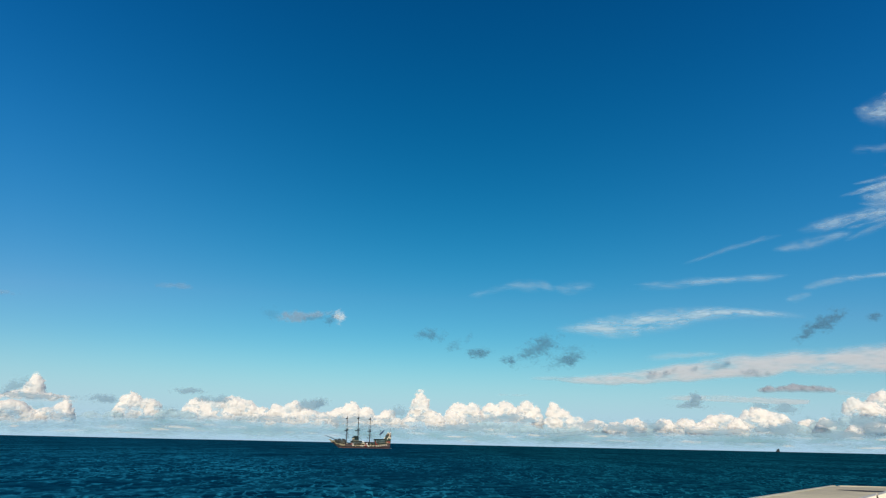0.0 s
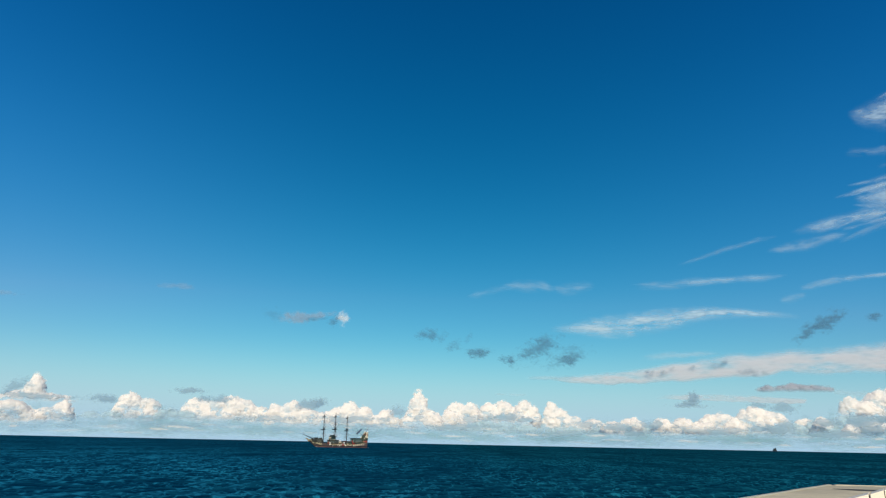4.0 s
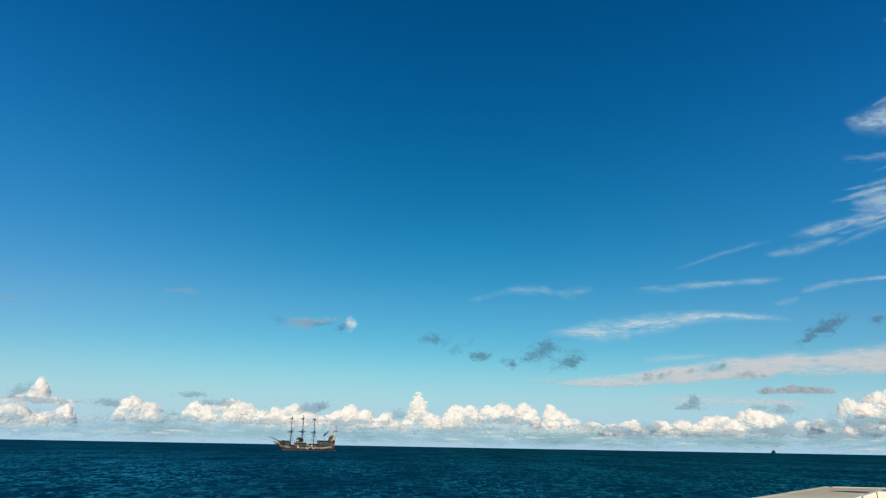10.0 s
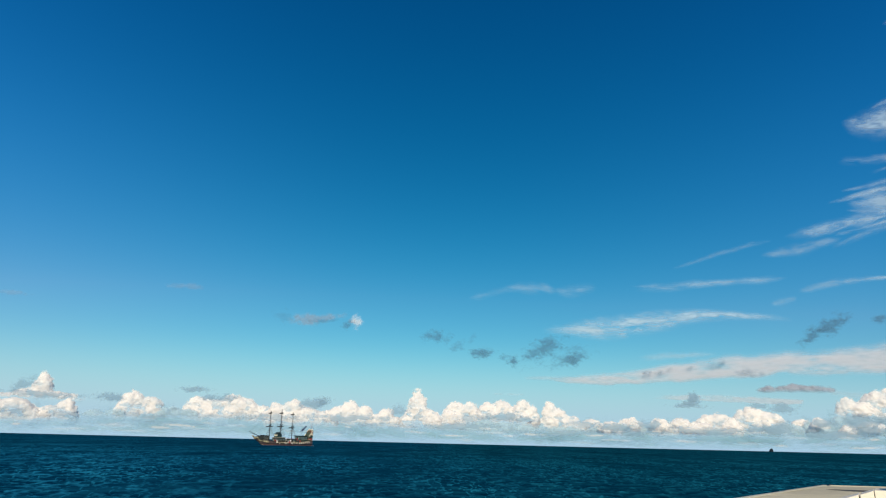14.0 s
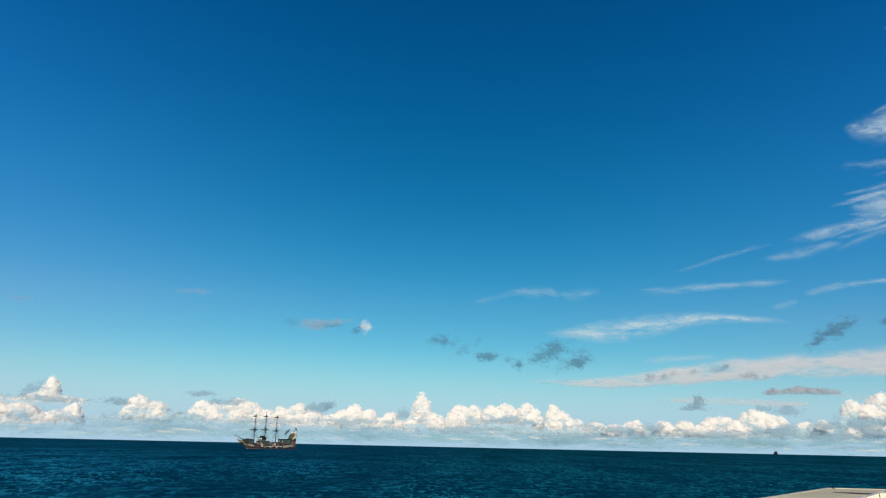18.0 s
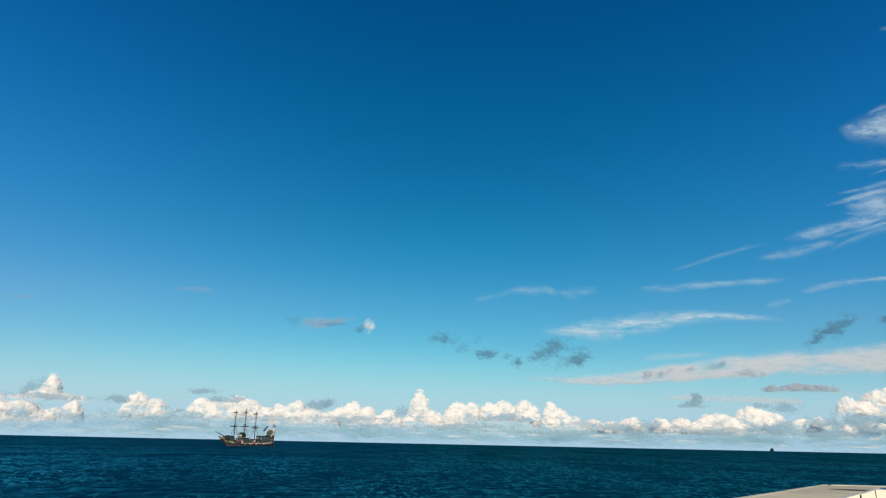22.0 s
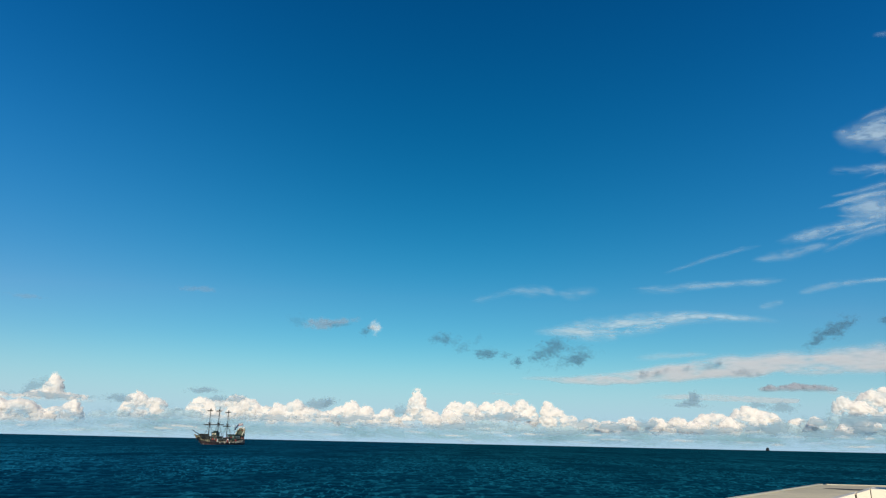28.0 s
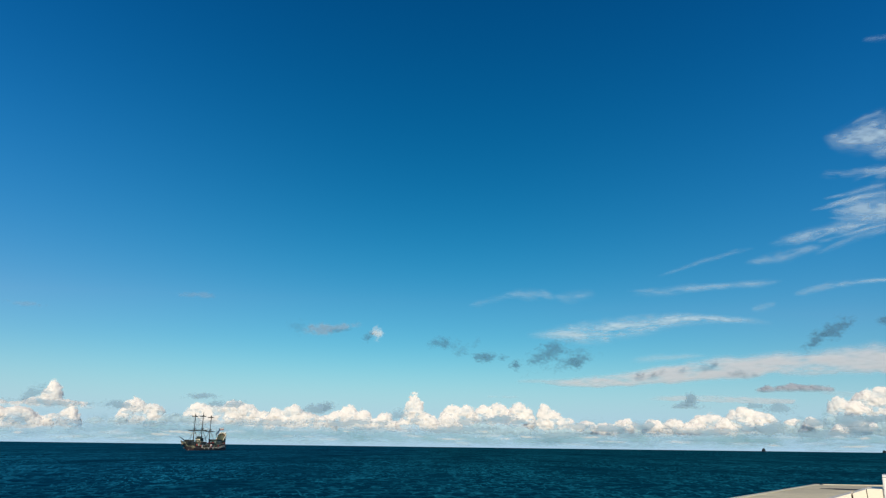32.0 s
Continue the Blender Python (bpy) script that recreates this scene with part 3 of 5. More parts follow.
def build_ship():
    ship = tagged(new("pirate_ship"), "brown three-masted wooden excursion ship with bare yards under way", "ship")
    build_hull(ship)
    part("deck", box(-15.5, 12.0, -2.7, 2.7, 0.95, 1.05, 0), DECK, ship)
    # forecastle and bow
    fore = part("forecastle", prism([(9.6, 1.3), (15.2, 2.6), (15.9, 3.9), (14.4, 3.9), (9.6, 3.8)], -1.5, 1.5, 0.06), GREY, ship, "grey-green forecastle cabin")
    part("bulwark", hull_strip(lambda x: sheer(x) + 0.1, lambda x: sheer(x) + 0.95, 0.02, 10.8, 11.9, 5), GREY, fore)
    part("bulwark", hull_strip(lambda x: sheer(x) + 0.1, lambda x: sheer(x) + 0.6, 0.025, 11.9, 13.5, 6), SPAR, fore, "dark bow bulwark")
    part("beakhead", hull_strip(lambda x: sheer(x) + 0.1, lambda x: sheer(x) + 0.75, 0.03, 13.5, 14.4, 8), FADED, fore, "faded ivory beakhead boards at the stem")
    part("bow_chest", box(12.2, 13.6, -1.0, 1.0, 3.92, 4.6, 0.06), SPAR, fore)
    part("anchor_winch", rod((10.6, -1.1, 4.12), (10.6, 1.1, 4.12), 0.34, seg=12), SPAR, fore)
    for side in (1, -1):
        for k in range(4):
            part("timber_head", box(10.1 + k * 1.2, 10.5 + k * 1.2, side * 1.42 - 0.12, side * 1.42 + 0.12, 3.7, 4.5 + 0.1 * (k % 2), 0.03), GREY, fore)
        a = part("anchor", rod((14.4, side * 2.1, 1.5), (14.4, side * 2.05, 3.0), 0.08), SPAR, ship)
        part("fluke", rod((13.9, side * 2.1, 1.75), (14.9, side * 2.1, 1.75), 0.1, 0.05), SPAR, a)
    part("bowsprit", rod((14.0, 0, 3.7), (21.0, 0, 6.1), 0.24, 0.1, 10), SPAR, ship)
    head = bmesh.new()
    for k in range(6):
        f = k / 5
        bmesh.ops.create_icosphere(head, subdivisions=2, radius=0.5 - 0.26 * f, matrix=Matrix.Translation((17.2 + 1.5 * f, 0, 3.0 + 1.0 * f + 0.3 * math.sin(3 * f))))
    part("figurehead", head, OCHRE, ship, "carved ochre bow figure", smooth=True)
    # masts
    build_mast(ship, 8.7, 16.0, 0.25, (8.7, 3.3), (14.9, 1.8), 0.12)
    build_mast(ship, 1.9, 17.1, 0.26, (8.9, 3.4), (15.1, 1.9), 0.10)
    build_mast(ship, -5.3, 15.8, 0.24, (8.5, 2.8), (14.8, 1.8), 0.14)
    for p, q in (((20.6, 0, 5.95), (8.7, 0, 14.6)), ((18.6, 0, 5.25), (8.7, 0, 9.2)), ((8.7, 0, 9.4), (1.9, 0, 14.8)), ((1.9, 0, 9.5), (-5.3, 0, 14.5)), ((-15.0, 0, 6.5), (-5.3, 0, 14.6))):
        part("stay", rod(p, q, 0.025, seg=4), ROPE, ship)
    # deckhouses
    build_house(ship, "deckhouse", "dark panelled midships deckhouse", 0.6, 5.2, 1.9, 1.05, 3.4, GREY, SPAR, 4)
    pilot = part("wheelhouse", box(2.0, 4.7, -1.3, 1.3, 3.63, 5.3, 0.07), GREEN, ship, "dark green wheelhouse above the deckhouse")
    part("roof", box(1.7, 5.0, -1.6, 1.6, 5.304, 5.46, 0.07), SPAR, pilot)
    for y in (-0.8, 0.0, 0.8):
        part("window_pane", box(4.66, 4.74, y - 0.3, y + 0.3, 4.35, 5.0, 0.02), IVORY, pilot)
    part("cupola", box(2.5, 4.2, -0.8, 0.8, 5.464, 5.95, 0.06), GREEN, pilot)
    part("cupola_roof", box(2.2, 4.5, -1.1, 1.1, 5.954, 6.08, 0.05), SPAR, pilot)
    part("gallery_rail", box(0.5, 5.3, -2.05, 2.05, 3.64, 3.74, 0.03), IVORY, pilot, "ivory gallery rail round the wheelhouse")
    for side in (1, -1):
        for k in range(3):
            part("window_pane", box(2.15 + k * 0.85, 2.75 + k * 0.85, side * 1.3 - 0.03, side * 1.3 + 0.03, 4.4, 5.0, 0), GLASS, pilot)
    boat = bmesh.new()
    bmesh.ops.create_uvsphere(boat, u_segments=14, v_segments=8, radius=1, matrix=Matrix.Translation((-0.9, 0.0, 3.1)) @ Matrix.Diagonal((1.25, 1.3, 0.55, 1)))
    part("life_raft", boat, WHITE, ship, "white life raft under its cover", smooth=True)
    part("raft_cradle", box(-1.8, 0.0, -0.9, 0.9, 1.05, 2.7, 0.05), IVORY, ship)
    build_house(ship, "saloon", "low grey saloon with ivory windows", -6.8, -2.2, 2.2, 1.05, 2.9, GREY, SPAR, 6)
    part("awning", box(-6.6, -2.4, -2.45, 2.45, 3.16, 3.24, 0.03), RED, ship)
    build_house(ship, "aft_cabin", "dark green aft cabin with ivory windows", -13.6, -9.0, 2.1, 1.9, 4.6, GREEN, SPAR, 5)
    # stern
    stern = part("stern_castle", prism([(-17.3, 2.4), (-14.4, 2.4), (-14.8, 4.0), (-15.6, 5.0), (-16.3, 6.6), (-17.5, 7.6), (-17.7, 5.6)], -1.9, 1.9, 0.08), GILT, ship, "tall carved gilt and green stern castle")
    for side in (1, -1):
        y = side * 1.93
        part("stern_panel", prism([(-17.0, 2.8), (-14.7, 2.8), (-14.9, 3.6), (-17.1, 3.6)], y - 0.06, y + 0.06, 0.02), RED, stern)
        part("stern_panel", prism([(-17.3, 3.9), (-15.0, 3.9), (-15.7, 4.9), (-17.4, 4.6)], y - 0.06, y + 0.06, 0.02), GREEN, stern)
        part("stern_panel", prism([(-17.5, 5.0), (-15.9, 5.2), (-16.3, 6.0), (-17.5, 5.9)], y - 0.06, y + 0.06, 0.02), IVORY, stern)
        part("stern_panel", prism([(-17.4, 6.1), (-16.4, 6.2), (-17.0, 6.9), (-17.4, 7.1)], y - 0.06, y + 0.06, 0.02), GREEN, stern)
        part("carved_scroll", rod((-15.1, y, 4.6), (-17.4, y, 7.5), 0.17, 0.12), IVORY, stern)
        lamp = bmesh.new()
        bmesh.ops.create_icosphere(lamp, subdivisions=2, radius=0.42, matrix=Matrix.Translation((-17.5, side * 1.3, 8.0)))
        part("stern_lantern", lamp, WHITE, stern, "white globe stern lantern", smooth=True)
        for k in range(7):
            boss = bmesh.new()
            f = k / 6
            bmesh.ops.create_icosphere(boss, subdivisions=1, radius=0.26 + 0.05 * (k % 2), matrix=Matrix.Translation((-15.3 - 1.9 * f + 0.25 * math.sin(4 * f), y, 3.0 + 4.2 * f)))
            part("carved_boss", boss, (IVORY, SPAR, OCHRE, GREEN, IVORY, RED, FADED)[k], stern, smooth=True)
    for k, m in enumerate((GREEN, OCHRE, RED, GREEN, IVORY, GREEN)):     # carved fan on the taffrail
        a = radians(35 + k * 22)
        part("fan_board", prism([(-17.62, 7.3), (-17.5, 7.3), (-17.5, 7.9), (-17.62, 7.9)], math.cos(a) * 1.7 - 0.24, math.cos(a) * 1.7 + 0.24, 0.03), m, stern)
    arch = bmesh.new()
    rim = [(-16.9, 1.95 * math.cos(a), 6.0 + 2.0 * math.sin(a)) for a in np.linspace(0, math.pi, 15)]
    for p, q in zip(rim, rim[1:]):
        rod(p, q, 0.17, seg=6, bm=arch)
    for k in range(7):
        a = math.pi * (k + 0.5) / 7
        boss = bmesh.new()
        bmesh.ops.create_icosphere(boss, subdivisions=1, radius=0.24, matrix=Matrix.Translation((-16.55, 1.45 * math.cos(a), 5.9 + 1.5 * math.sin(a))))
        part("carved_boss", boss, (IVORY, RED, GREEN, IVORY, GREEN, RED, IVORY)[k], stern, smooth=True)
    part("taffrail_arch", arch, IVORY, stern, "ivory carved arch over the stern")
    for k in range(5):
        part("stern_window", box(-17.72, -17.58, -1.55 + k * 0.66, -1.1 + k * 0.66, 4.0, 5.1, 0.02), IVORY, stern)
    part("flag_staff", rod((-17.6, 0, 7.2), (-18.2, 0, 10.6), 0.07, 0.04), SPAR, ship)
    for name, high, material in (("flag", 0.0, WHITE), ("red_band", -0.84, FLAG_RED)):
        cloth = bmesh.new()
        grid = [[cloth.verts.new((0.25 * i, 0.16 * math.sin(i * 0.9 + 0.4 * j) * min(i / 3, 1), high - (0.28 if high == 0 else 0.12) * j - 0.035 * i + 0.06 * math.sin(i * 1.3))) for j in range(4)] for i in range(10)]
        for a, b in zip(grid, grid[1:]):
            for j in range(3):
                cloth.faces.new((a[j], b[j], b[j + 1], a[j + 1]))
        bmesh.ops.solidify(cloth, geom=list(cloth.faces), thickness=0.02)
        if name == "flag":
            flag = part(name, cloth, material, ship, "white and red flag flying from the stern staff")
        else:
            part(name, cloth, material, flag)
    pole = part("ensign_staff", rod((-11.8, 0, 5.4), (-11.8, 0, 9.0), 0.08), SPAR, ship)
    part("gaff", rod((-11.0, 0, 6.9), (-14.4, 0, 9.6), 0.10, 0.07), SPAR, pole)
    furled = prism([(-11.2, 7.2), (-11.9, 6.9), (-14.6, 9.3), (-14.2, 9.6)], -0.16, 0.16, 0.05)
    part("furled_spanker", furled, NAVY, pole, "dark blue cloth furled along the gaff")
    build_railing(ship, -15.5, -7.2, 0.9)
    build_railing(ship, -6.0, 8.0, 0.6)
    for side in (1, -1):
        for k, (x, m) in enumerate(((-1.0, RED), (6.6, WHITE), (-7.6, RED), (7.4, RED))):
            bm = bmesh.new()
            y = side * skin(x, sheer(x)) * 1.0 + side * 0.12
            ringpts = [(x + 0.36 * math.cos(a), y, sheer(x) + 0.45 + 0.36 * math.sin(a)) for a in np.linspace(0, 2 * math.pi, 13)]
            for p, q in zip(ringpts, ringpts[1:]):
                rod(p, q, 0.11, seg=6, bm=bm)
            part("lifebuoy", bm, m, ship)
        for k in range(3):
            x = 7.2 - k * 0.9
            part("barrel", rod((x, side * 1.6, 1.05), (x, side * 1.6, 2.1), 0.36, 0.33, 10), DECK if k % 2 else SPAR, ship)
    for side in (1, -1):
        for k in range(6):
            x = -4.6 + k * 1.9
            y = side * (skin(x, 0.9) + 0.12)
            part("fender", rod((x, y, 0.55), (x, y, 1.05), 0.13, seg=7), WHITE if k % 2 else SPAR, ship)
    # loose gear along the bulwarks
    gear = random.Random(8)
    for side in (1, -1):
        for k in range(15):
            x = -8.6 + k * 1.12 + gear.uniform(-0.3, 0.3)
            y = side * (skin(x, sheer(x)) - 0.55)
            w, h = gear.uniform(0.22, 0.5), gear.uniform(0.5, 1.25)
            z = sheer(x) + 0.05
            name, m = (("locker", WHITE), ("gear_crate", SPAR), ("locker", IVORY), ("gear_crate", GREEN), ("coil_bin", GREY), ("coil_bin", SPAR), ("gear_crate", DECK))[gear.randrange(7)]
            part(name, box(x - w, x + w, y - 0.3, y + 0.3, 1.05, z + h, 0.05), m, ship)
        for k in range(7):
            x = 9.9 + k * 0.62
            y = side * (skin(min(x, 14.2), sheer(x)) - 0.15)
            part("bow_carving", box(x - 0.16, x + 0.16, y - 0.1, y + 0.1, sheer(x), sheer(x) + 0.75 + 0.3 * (k % 2), 0.04), (GREY, SPAR, OCHRE)[k % 3], ship)
    # foam at the stem and along the waterline
    foam = bmesh.new()
    rs = random.Random(2)
    for k in range(24):
        side = 1 if k % 2 else -1
        f = rs.random() ** 1.6
        x = 14.6 - 5.5 * f
        bmesh.ops.create_icosphere(foam, subdivisions=1, radius=rs.uniform(0.08, 0.2) * (1 - 0.6 * f),
                                   matrix=Matrix.Translation((x - 1.6, side * (skin(min(x, 14.4), 0) + rs.uniform(0, 0.5)), rs.uniform(0.02, 0.25))))
    part("bow_wave", foam, FOAM, ship, "white foam curling at the stem", smooth=True)
    wake = bmesh.new()
    for k in range(26):
        f = rs.random()
        bmesh.ops.create_icosphere(wake, subdivisions=1, radius=rs.uniform(0.06, 0.18), matrix=Matrix.Translation((-16.8 - 2.0 * f * f, rs.uniform(-1, 1) * (1.2 + 2 * f), 0.1)) @ Matrix.Diagonal((1.6, 1.2, 0.5, 1)))
    part("wake", wake, FOAM, ship, "thin foam trailing from the rudder", smooth=True)
    return ship, flag


ship, flag = build_ship()
ship.scale = (0.88, 0.92, 0.92)


def build_far_ship(name, label, length, height):
    """A ship hull down on the horizon."""
    far = tagged(new(name), label, "ship")
    h = height
    part("hull", prism([(-length / 2, 0.22 * h), (-length * 0.46, -1), (length * 0.43, -1), (length / 2, 0.3 * h)], -5.5, 5.5, 0.3), FARGREY, far)
    part("deckhouse", box(-length * 0.44, length * 0.36, -5, 5, 0.2 * h, 0.5 * h, 0.2), FARGREY, far)
    part("bridge", box(-length * 0.38, length * 0.22, -4.5, 4.5, 0.5 * h, 0.86 * h, 0.2), FARGREY, far)
    part("funnel", rod((-length * 0.26, 0, 0.84 * h), (-length * 0.26, 0, 1.02 * h), 2.6, 2.4), FARGREY, far)
    part("mast", rod((-length * 0.05, 0, 0.8 * h), (-length * 0.05, 0, 1.15 * h), 0.35, 0.2), FARGREY, far)
    return far


far_ship = build_far_ship("distant_ship", "dark distant ship on the horizon", 12.5, 12)
far_boat = build_far_ship("distant_boat", "small dark boat on the horizon", 10, 9)

# ---- clouds ----
DRIFT = []      # cloud, bearing, height, distance and the drift of both in degrees over the clip


def lattice(ix, iz, seed):
    """A repeatable random number between 0 and 1 for each whole-numbered place."""
    h = (ix.astype(np.int64) * 374761393 + iz.astype(np.int64) * 668265263 + seed * 974634) & 0xFFFFFFFF
    h = ((h ^ (h >> 13)) * 1274126177) & 0xFFFFFFFF
    h = ((h ^ (h >> 16)) * 2246822519) & 0xFFFFFFFF
    return ((h ^ (h >> 15)) & 0xFFFFFF) / float(0xFFFFFF)


def drift_noise(x, z, size, octaves, seed):
    """Soft noise between -1 and 1 with features of the given size."""
    total, weight, norm = 0.0, 1.0, 0.0
    for o in range(octaves):
        u, w = x / size + 17.3 * o, z / size + 5.1 * o
        iu, iw = np.floor(u), np.floor(w)
        fu, fw = u - iu, w - iw
        fu, fw = fu * fu * (3 - 2 * fu), fw * fw * (3 - 2 * fw)
        a, b = lattice(iu, iw, seed + o), lattice(iu + 1, iw, seed + o)
        c, d = lattice(iu, iw + 1, seed + o), lattice(iu + 1, iw + 1, seed + o)
        total = total + weight * ((a * (1 - fu) + b * fu) * (1 - fw) + (c * (1 - fu) + d * fu) * fw)
        norm, weight, size = norm + weight, weight * 0.55, size * 0.5
    return 2 * total / norm - 1


def heads(x, z, size, seed):
    """Round cauliflower heads of the given size, 0 in the clefts and 1 on top."""
    u, w = x / size, z / size
    iu, iw = np.floor(u), np.floor(w)
    best = np.full(np.shape(u), 9.0)
    for du in (-1, 0, 1):
        for dw in (-1, 0, 1):
            px = iu + du + lattice(iu + du, iw + dw, seed)
            pz = iw + dw + lattice(iu + du, iw + dw, seed + 77)
            best = np.minimum(best, (u - px) ** 2 + (w - pz) ** 2)
    return np.sqrt(np.clip(1 - best / 1.1, 0, 1))


def step(a, b, v):
    t = np.clip((v - a) / (b - a), 0, 1)
    return t * t * (3 - 2 * t)


def cloud_body(name, x, z, k, front, back, density, material, rear=0.5):
    """A closed cloud body over a grid x, z (degrees): its front and back skins, thin towards the rims."""
    n, m = x.shape
    keep = density > 0.004
    quad = keep[:-1, :-1] | keep[1:, :-1] | keep[1:, 1:] | keep[:-1, 1:]
    idx = np.arange(n * m).reshape(n, m)
    q = np.stack([idx[:-1, :-1], idx[1:, :-1], idx[1:, 1:], idx[:-1, 1:]], -1)[quad]
    verts = np.concatenate([np.stack([x * k, -front * k, z * k], -1).reshape(-1, 3), np.stack([x * k, back * k, z * k], -1).reshape(-1, 3)])
    core = density * rear > 0.15          # the far skin closes the dense core; the torn rims stay thin
    shut = core[:-1, :-1] & core[1:, :-1] & core[1:, 1:] & core[:-1, 1:]
    q2 = np.stack([idx[:-1, :-1], idx[1:, :-1], idx[1:, 1:], idx[:-1, 1:]], -1)[shut]
    faces = np.concatenate([q, q2[:, ::-1] + n * m])
    used = np.unique(faces)
    remap = np.zeros(2 * n * m, int)
    remap[used] = np.arange(len(used))
    dens = np.concatenate([density.ravel(), density.ravel() * rear])
    return from_arrays(name, verts[used], remap[faces], material, density=dens[used])


def place_cloud(ob, az, el, dist, daz, del_=0.0):
    DRIFT.append((ob, az, el, dist, daz, del_))
    ob.matrix_world = cloud_pose(az, el, dist)
    return ob


def cloud_pose(az, el, dist):
    a = az * DEG
    return pose(dist * math.sin(a), dist * math.cos(a), 2.67 + dist * math.tan(el * DEG), 0, 0, -az)


SEED = [100]


def cumulus(look_, base, drift, dist, humps):
    """A heap cloud; humps are (bearing, top, half width) in degrees. Only a firm one shows its flat base."""
    SEED[0] += 13
    seed = SEED[0]
    mid = sum(h[0] for h in humps) / len(humps)
    dim = look_ in ("dim", "grey")
    x0 = min(h[0] - h[2] for h in humps) - mid - 0.7
    x1 = max(h[0] + h[2] for h in humps) - mid + 0.7
    tall = max(h[1] for h in humps) - base
    grid = 0.030
    x, z = np.meshgrid(np.arange(x0, x1, grid), np.arange(-0.6, tall + 0.4, grid), indexing="ij")
    gx, gz = x + mid, z + base
    wx = x + 0.19 * drift_noise(gx, gz, 0.8, 3, seed)
    wz = z + 0.14 * drift_noise(gx, gz, 0.8, 3, seed + 5)
    big, small, fine = heads(gx + 0.1 * wz, gz * 1.15, 0.56, seed), heads(gx, gz, 0.26, seed + 1), heads(gx, gz, 0.13, seed + 2)
    d = np.full(x.shape, -9.0)
    for az, tip, hw in humps:
        h = tip - base
        lean = (np.maximum(wz, 0) / (h * 0.97)) ** 2.4
        e = 1 - np.sqrt(((wx - (az - mid)) / (hw * 1.2)) ** 2 + lean)
        d = np.logaddexp(d * 26, e * min(hw, h) * 1.1 * 26) / 26
    mist = drift_noise(gx * 0.7, gz, 0.45, 4, seed + 21)
    edge = d + 0.20 * (big - 0.66) + 0.16 * (small - 0.62) + 0.11 * (fine - 0.6) + 0.11 * mist
    lift = z + 0.22 * drift_noise(gx * 0.45, gz, 0.4, 4, seed + 9)
    if look_ in ("firm", "grey"):
        under = step(-0.12, 0.34, z + 0.10 * drift_noise(gx * 0.4, gz, 0.4, 4, seed + 9))
    else:
        under = step(-0.1, 0.4, lift) if dim else step(-0.35, min(0.6, 0.4 * tall), lift) * step(-0.5, -0.1, z)
    density = step(-0.01, 0.10 if not dim else 0.3, edge) * under
    density = density * ((0.85 if look_ == "grey" else 0.56 if dim else 0.72) + 0.28 * step(-0.5, 0.2, mist))
    if not dim:                                # hollows thinned low in the heap: blue behind stands in for shade
        hollow = drift_noise(gx * 0.8, gz * 1.3, 0.38, 4, seed + 41)
        density = density * (1 - 0.74 * step(0.0, 0.42, hollow) * (1 - step(0.3, 1.0, z / tall)))
    inner = np.clip(d + 0.1, 0.0, None)
    body = (0.22 if dim else 0.5) * inner / (inner + 0.4)
    soft = 0.5 + 0.5 * drift_noise(gx, gz * 1.2, 0.5, 2, seed + 30)
    front = body + 0.15 * big * np.clip(d * 4 + 0.5, 0, 1) + (0.05 + 0.07 * soft) * small + 0.02 * fine + 0.16 * soft
    ob = cloud_body("cumulus_cloud", x, z, dist * DEG, front, body, density, CLOUD_PINK if look_ == "grey" else CLOUD_DIM if dim else CLOUD_BRIGHT, 0.5)
    tagged(ob, "small grey cloud roll above the bank" if look_ == "grey" else "blue-grey heaped cloud, the bank's shade and haze in its colour" if dim else "sunlit white heaped cloud with a blue-grey flat base", "cloud", "cloud bank")
    return place_cloud(ob, mid, base, dist, drift)


def scud(az, el, w, h, tilt, daz, del_, tone=0, cover=0.52):
    """A torn shred of low cloud, w and h half sizes in degrees."""
    SEED[0] += 13
    seed, dist, grid = SEED[0], 2850 if tone == 3 else 2880 if tone == 2 else 4588, max(0.012, min(0.034, h / 6))
    reach = h * 2.0 + w * abs(math.tan(tilt * DEG))
    x, z = np.meshgrid(np.arange(-w * 1.7, w * 1.7, grid), np.arange(-reach, reach, grid), indexing="ij")
    gx, gz = x + az, z + el
    zz = z - x * math.tan(tilt * DEG) + 0.5 * h * drift_noise(gx, gz, 0.55 * w + 0.1, 2, seed)
    xx = x + 0.25 * w * drift_noise(gx, gz, 0.5, 2, seed + 4)
    full = 1.3 if tone == 2 else 1.08
    d = 1 - np.sqrt((xx / (w * full)) ** 2 + (zz / (h * full)) ** 2) + 0.30 * drift_noise(gx, gz * 1.4, 0.2, 3, seed + 8)
    torn = drift_noise(gx + 0.6 * zz, gz * 1.6, 0.5 if w > 0.8 else 0.32, 5, seed + 1)
    density = step(-0.3, 1.15 if tone == 0 else 0.85, d + (0.8 if tone == 0 else 0.6 if tone == 1 else 0.95 if tone == 3 else 0.42) * torn) * step(-0.3, 0.45, d) * cover
    body = 0.6 * np.clip(d + 0.2, 0, None) * h
    front = body * 0.14 + 0.012 * h * drift_noise(gx, gz * 1.5, 0.5, 2, seed + 1)
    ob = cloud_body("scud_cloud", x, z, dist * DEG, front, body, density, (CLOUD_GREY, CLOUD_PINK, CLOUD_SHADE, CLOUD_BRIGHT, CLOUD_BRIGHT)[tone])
    tagged(ob, ("small torn cloud shred, shade in its grey colour", "small pale torn cloud shred", "flat blue-grey cloud before the bank, shade in its colour", "small white cloud puff low in the haze", "small bright round cloud puff")[tone], "cloud", "cloud shreds")
    return place_cloud(ob, az, el, dist, daz, del_)


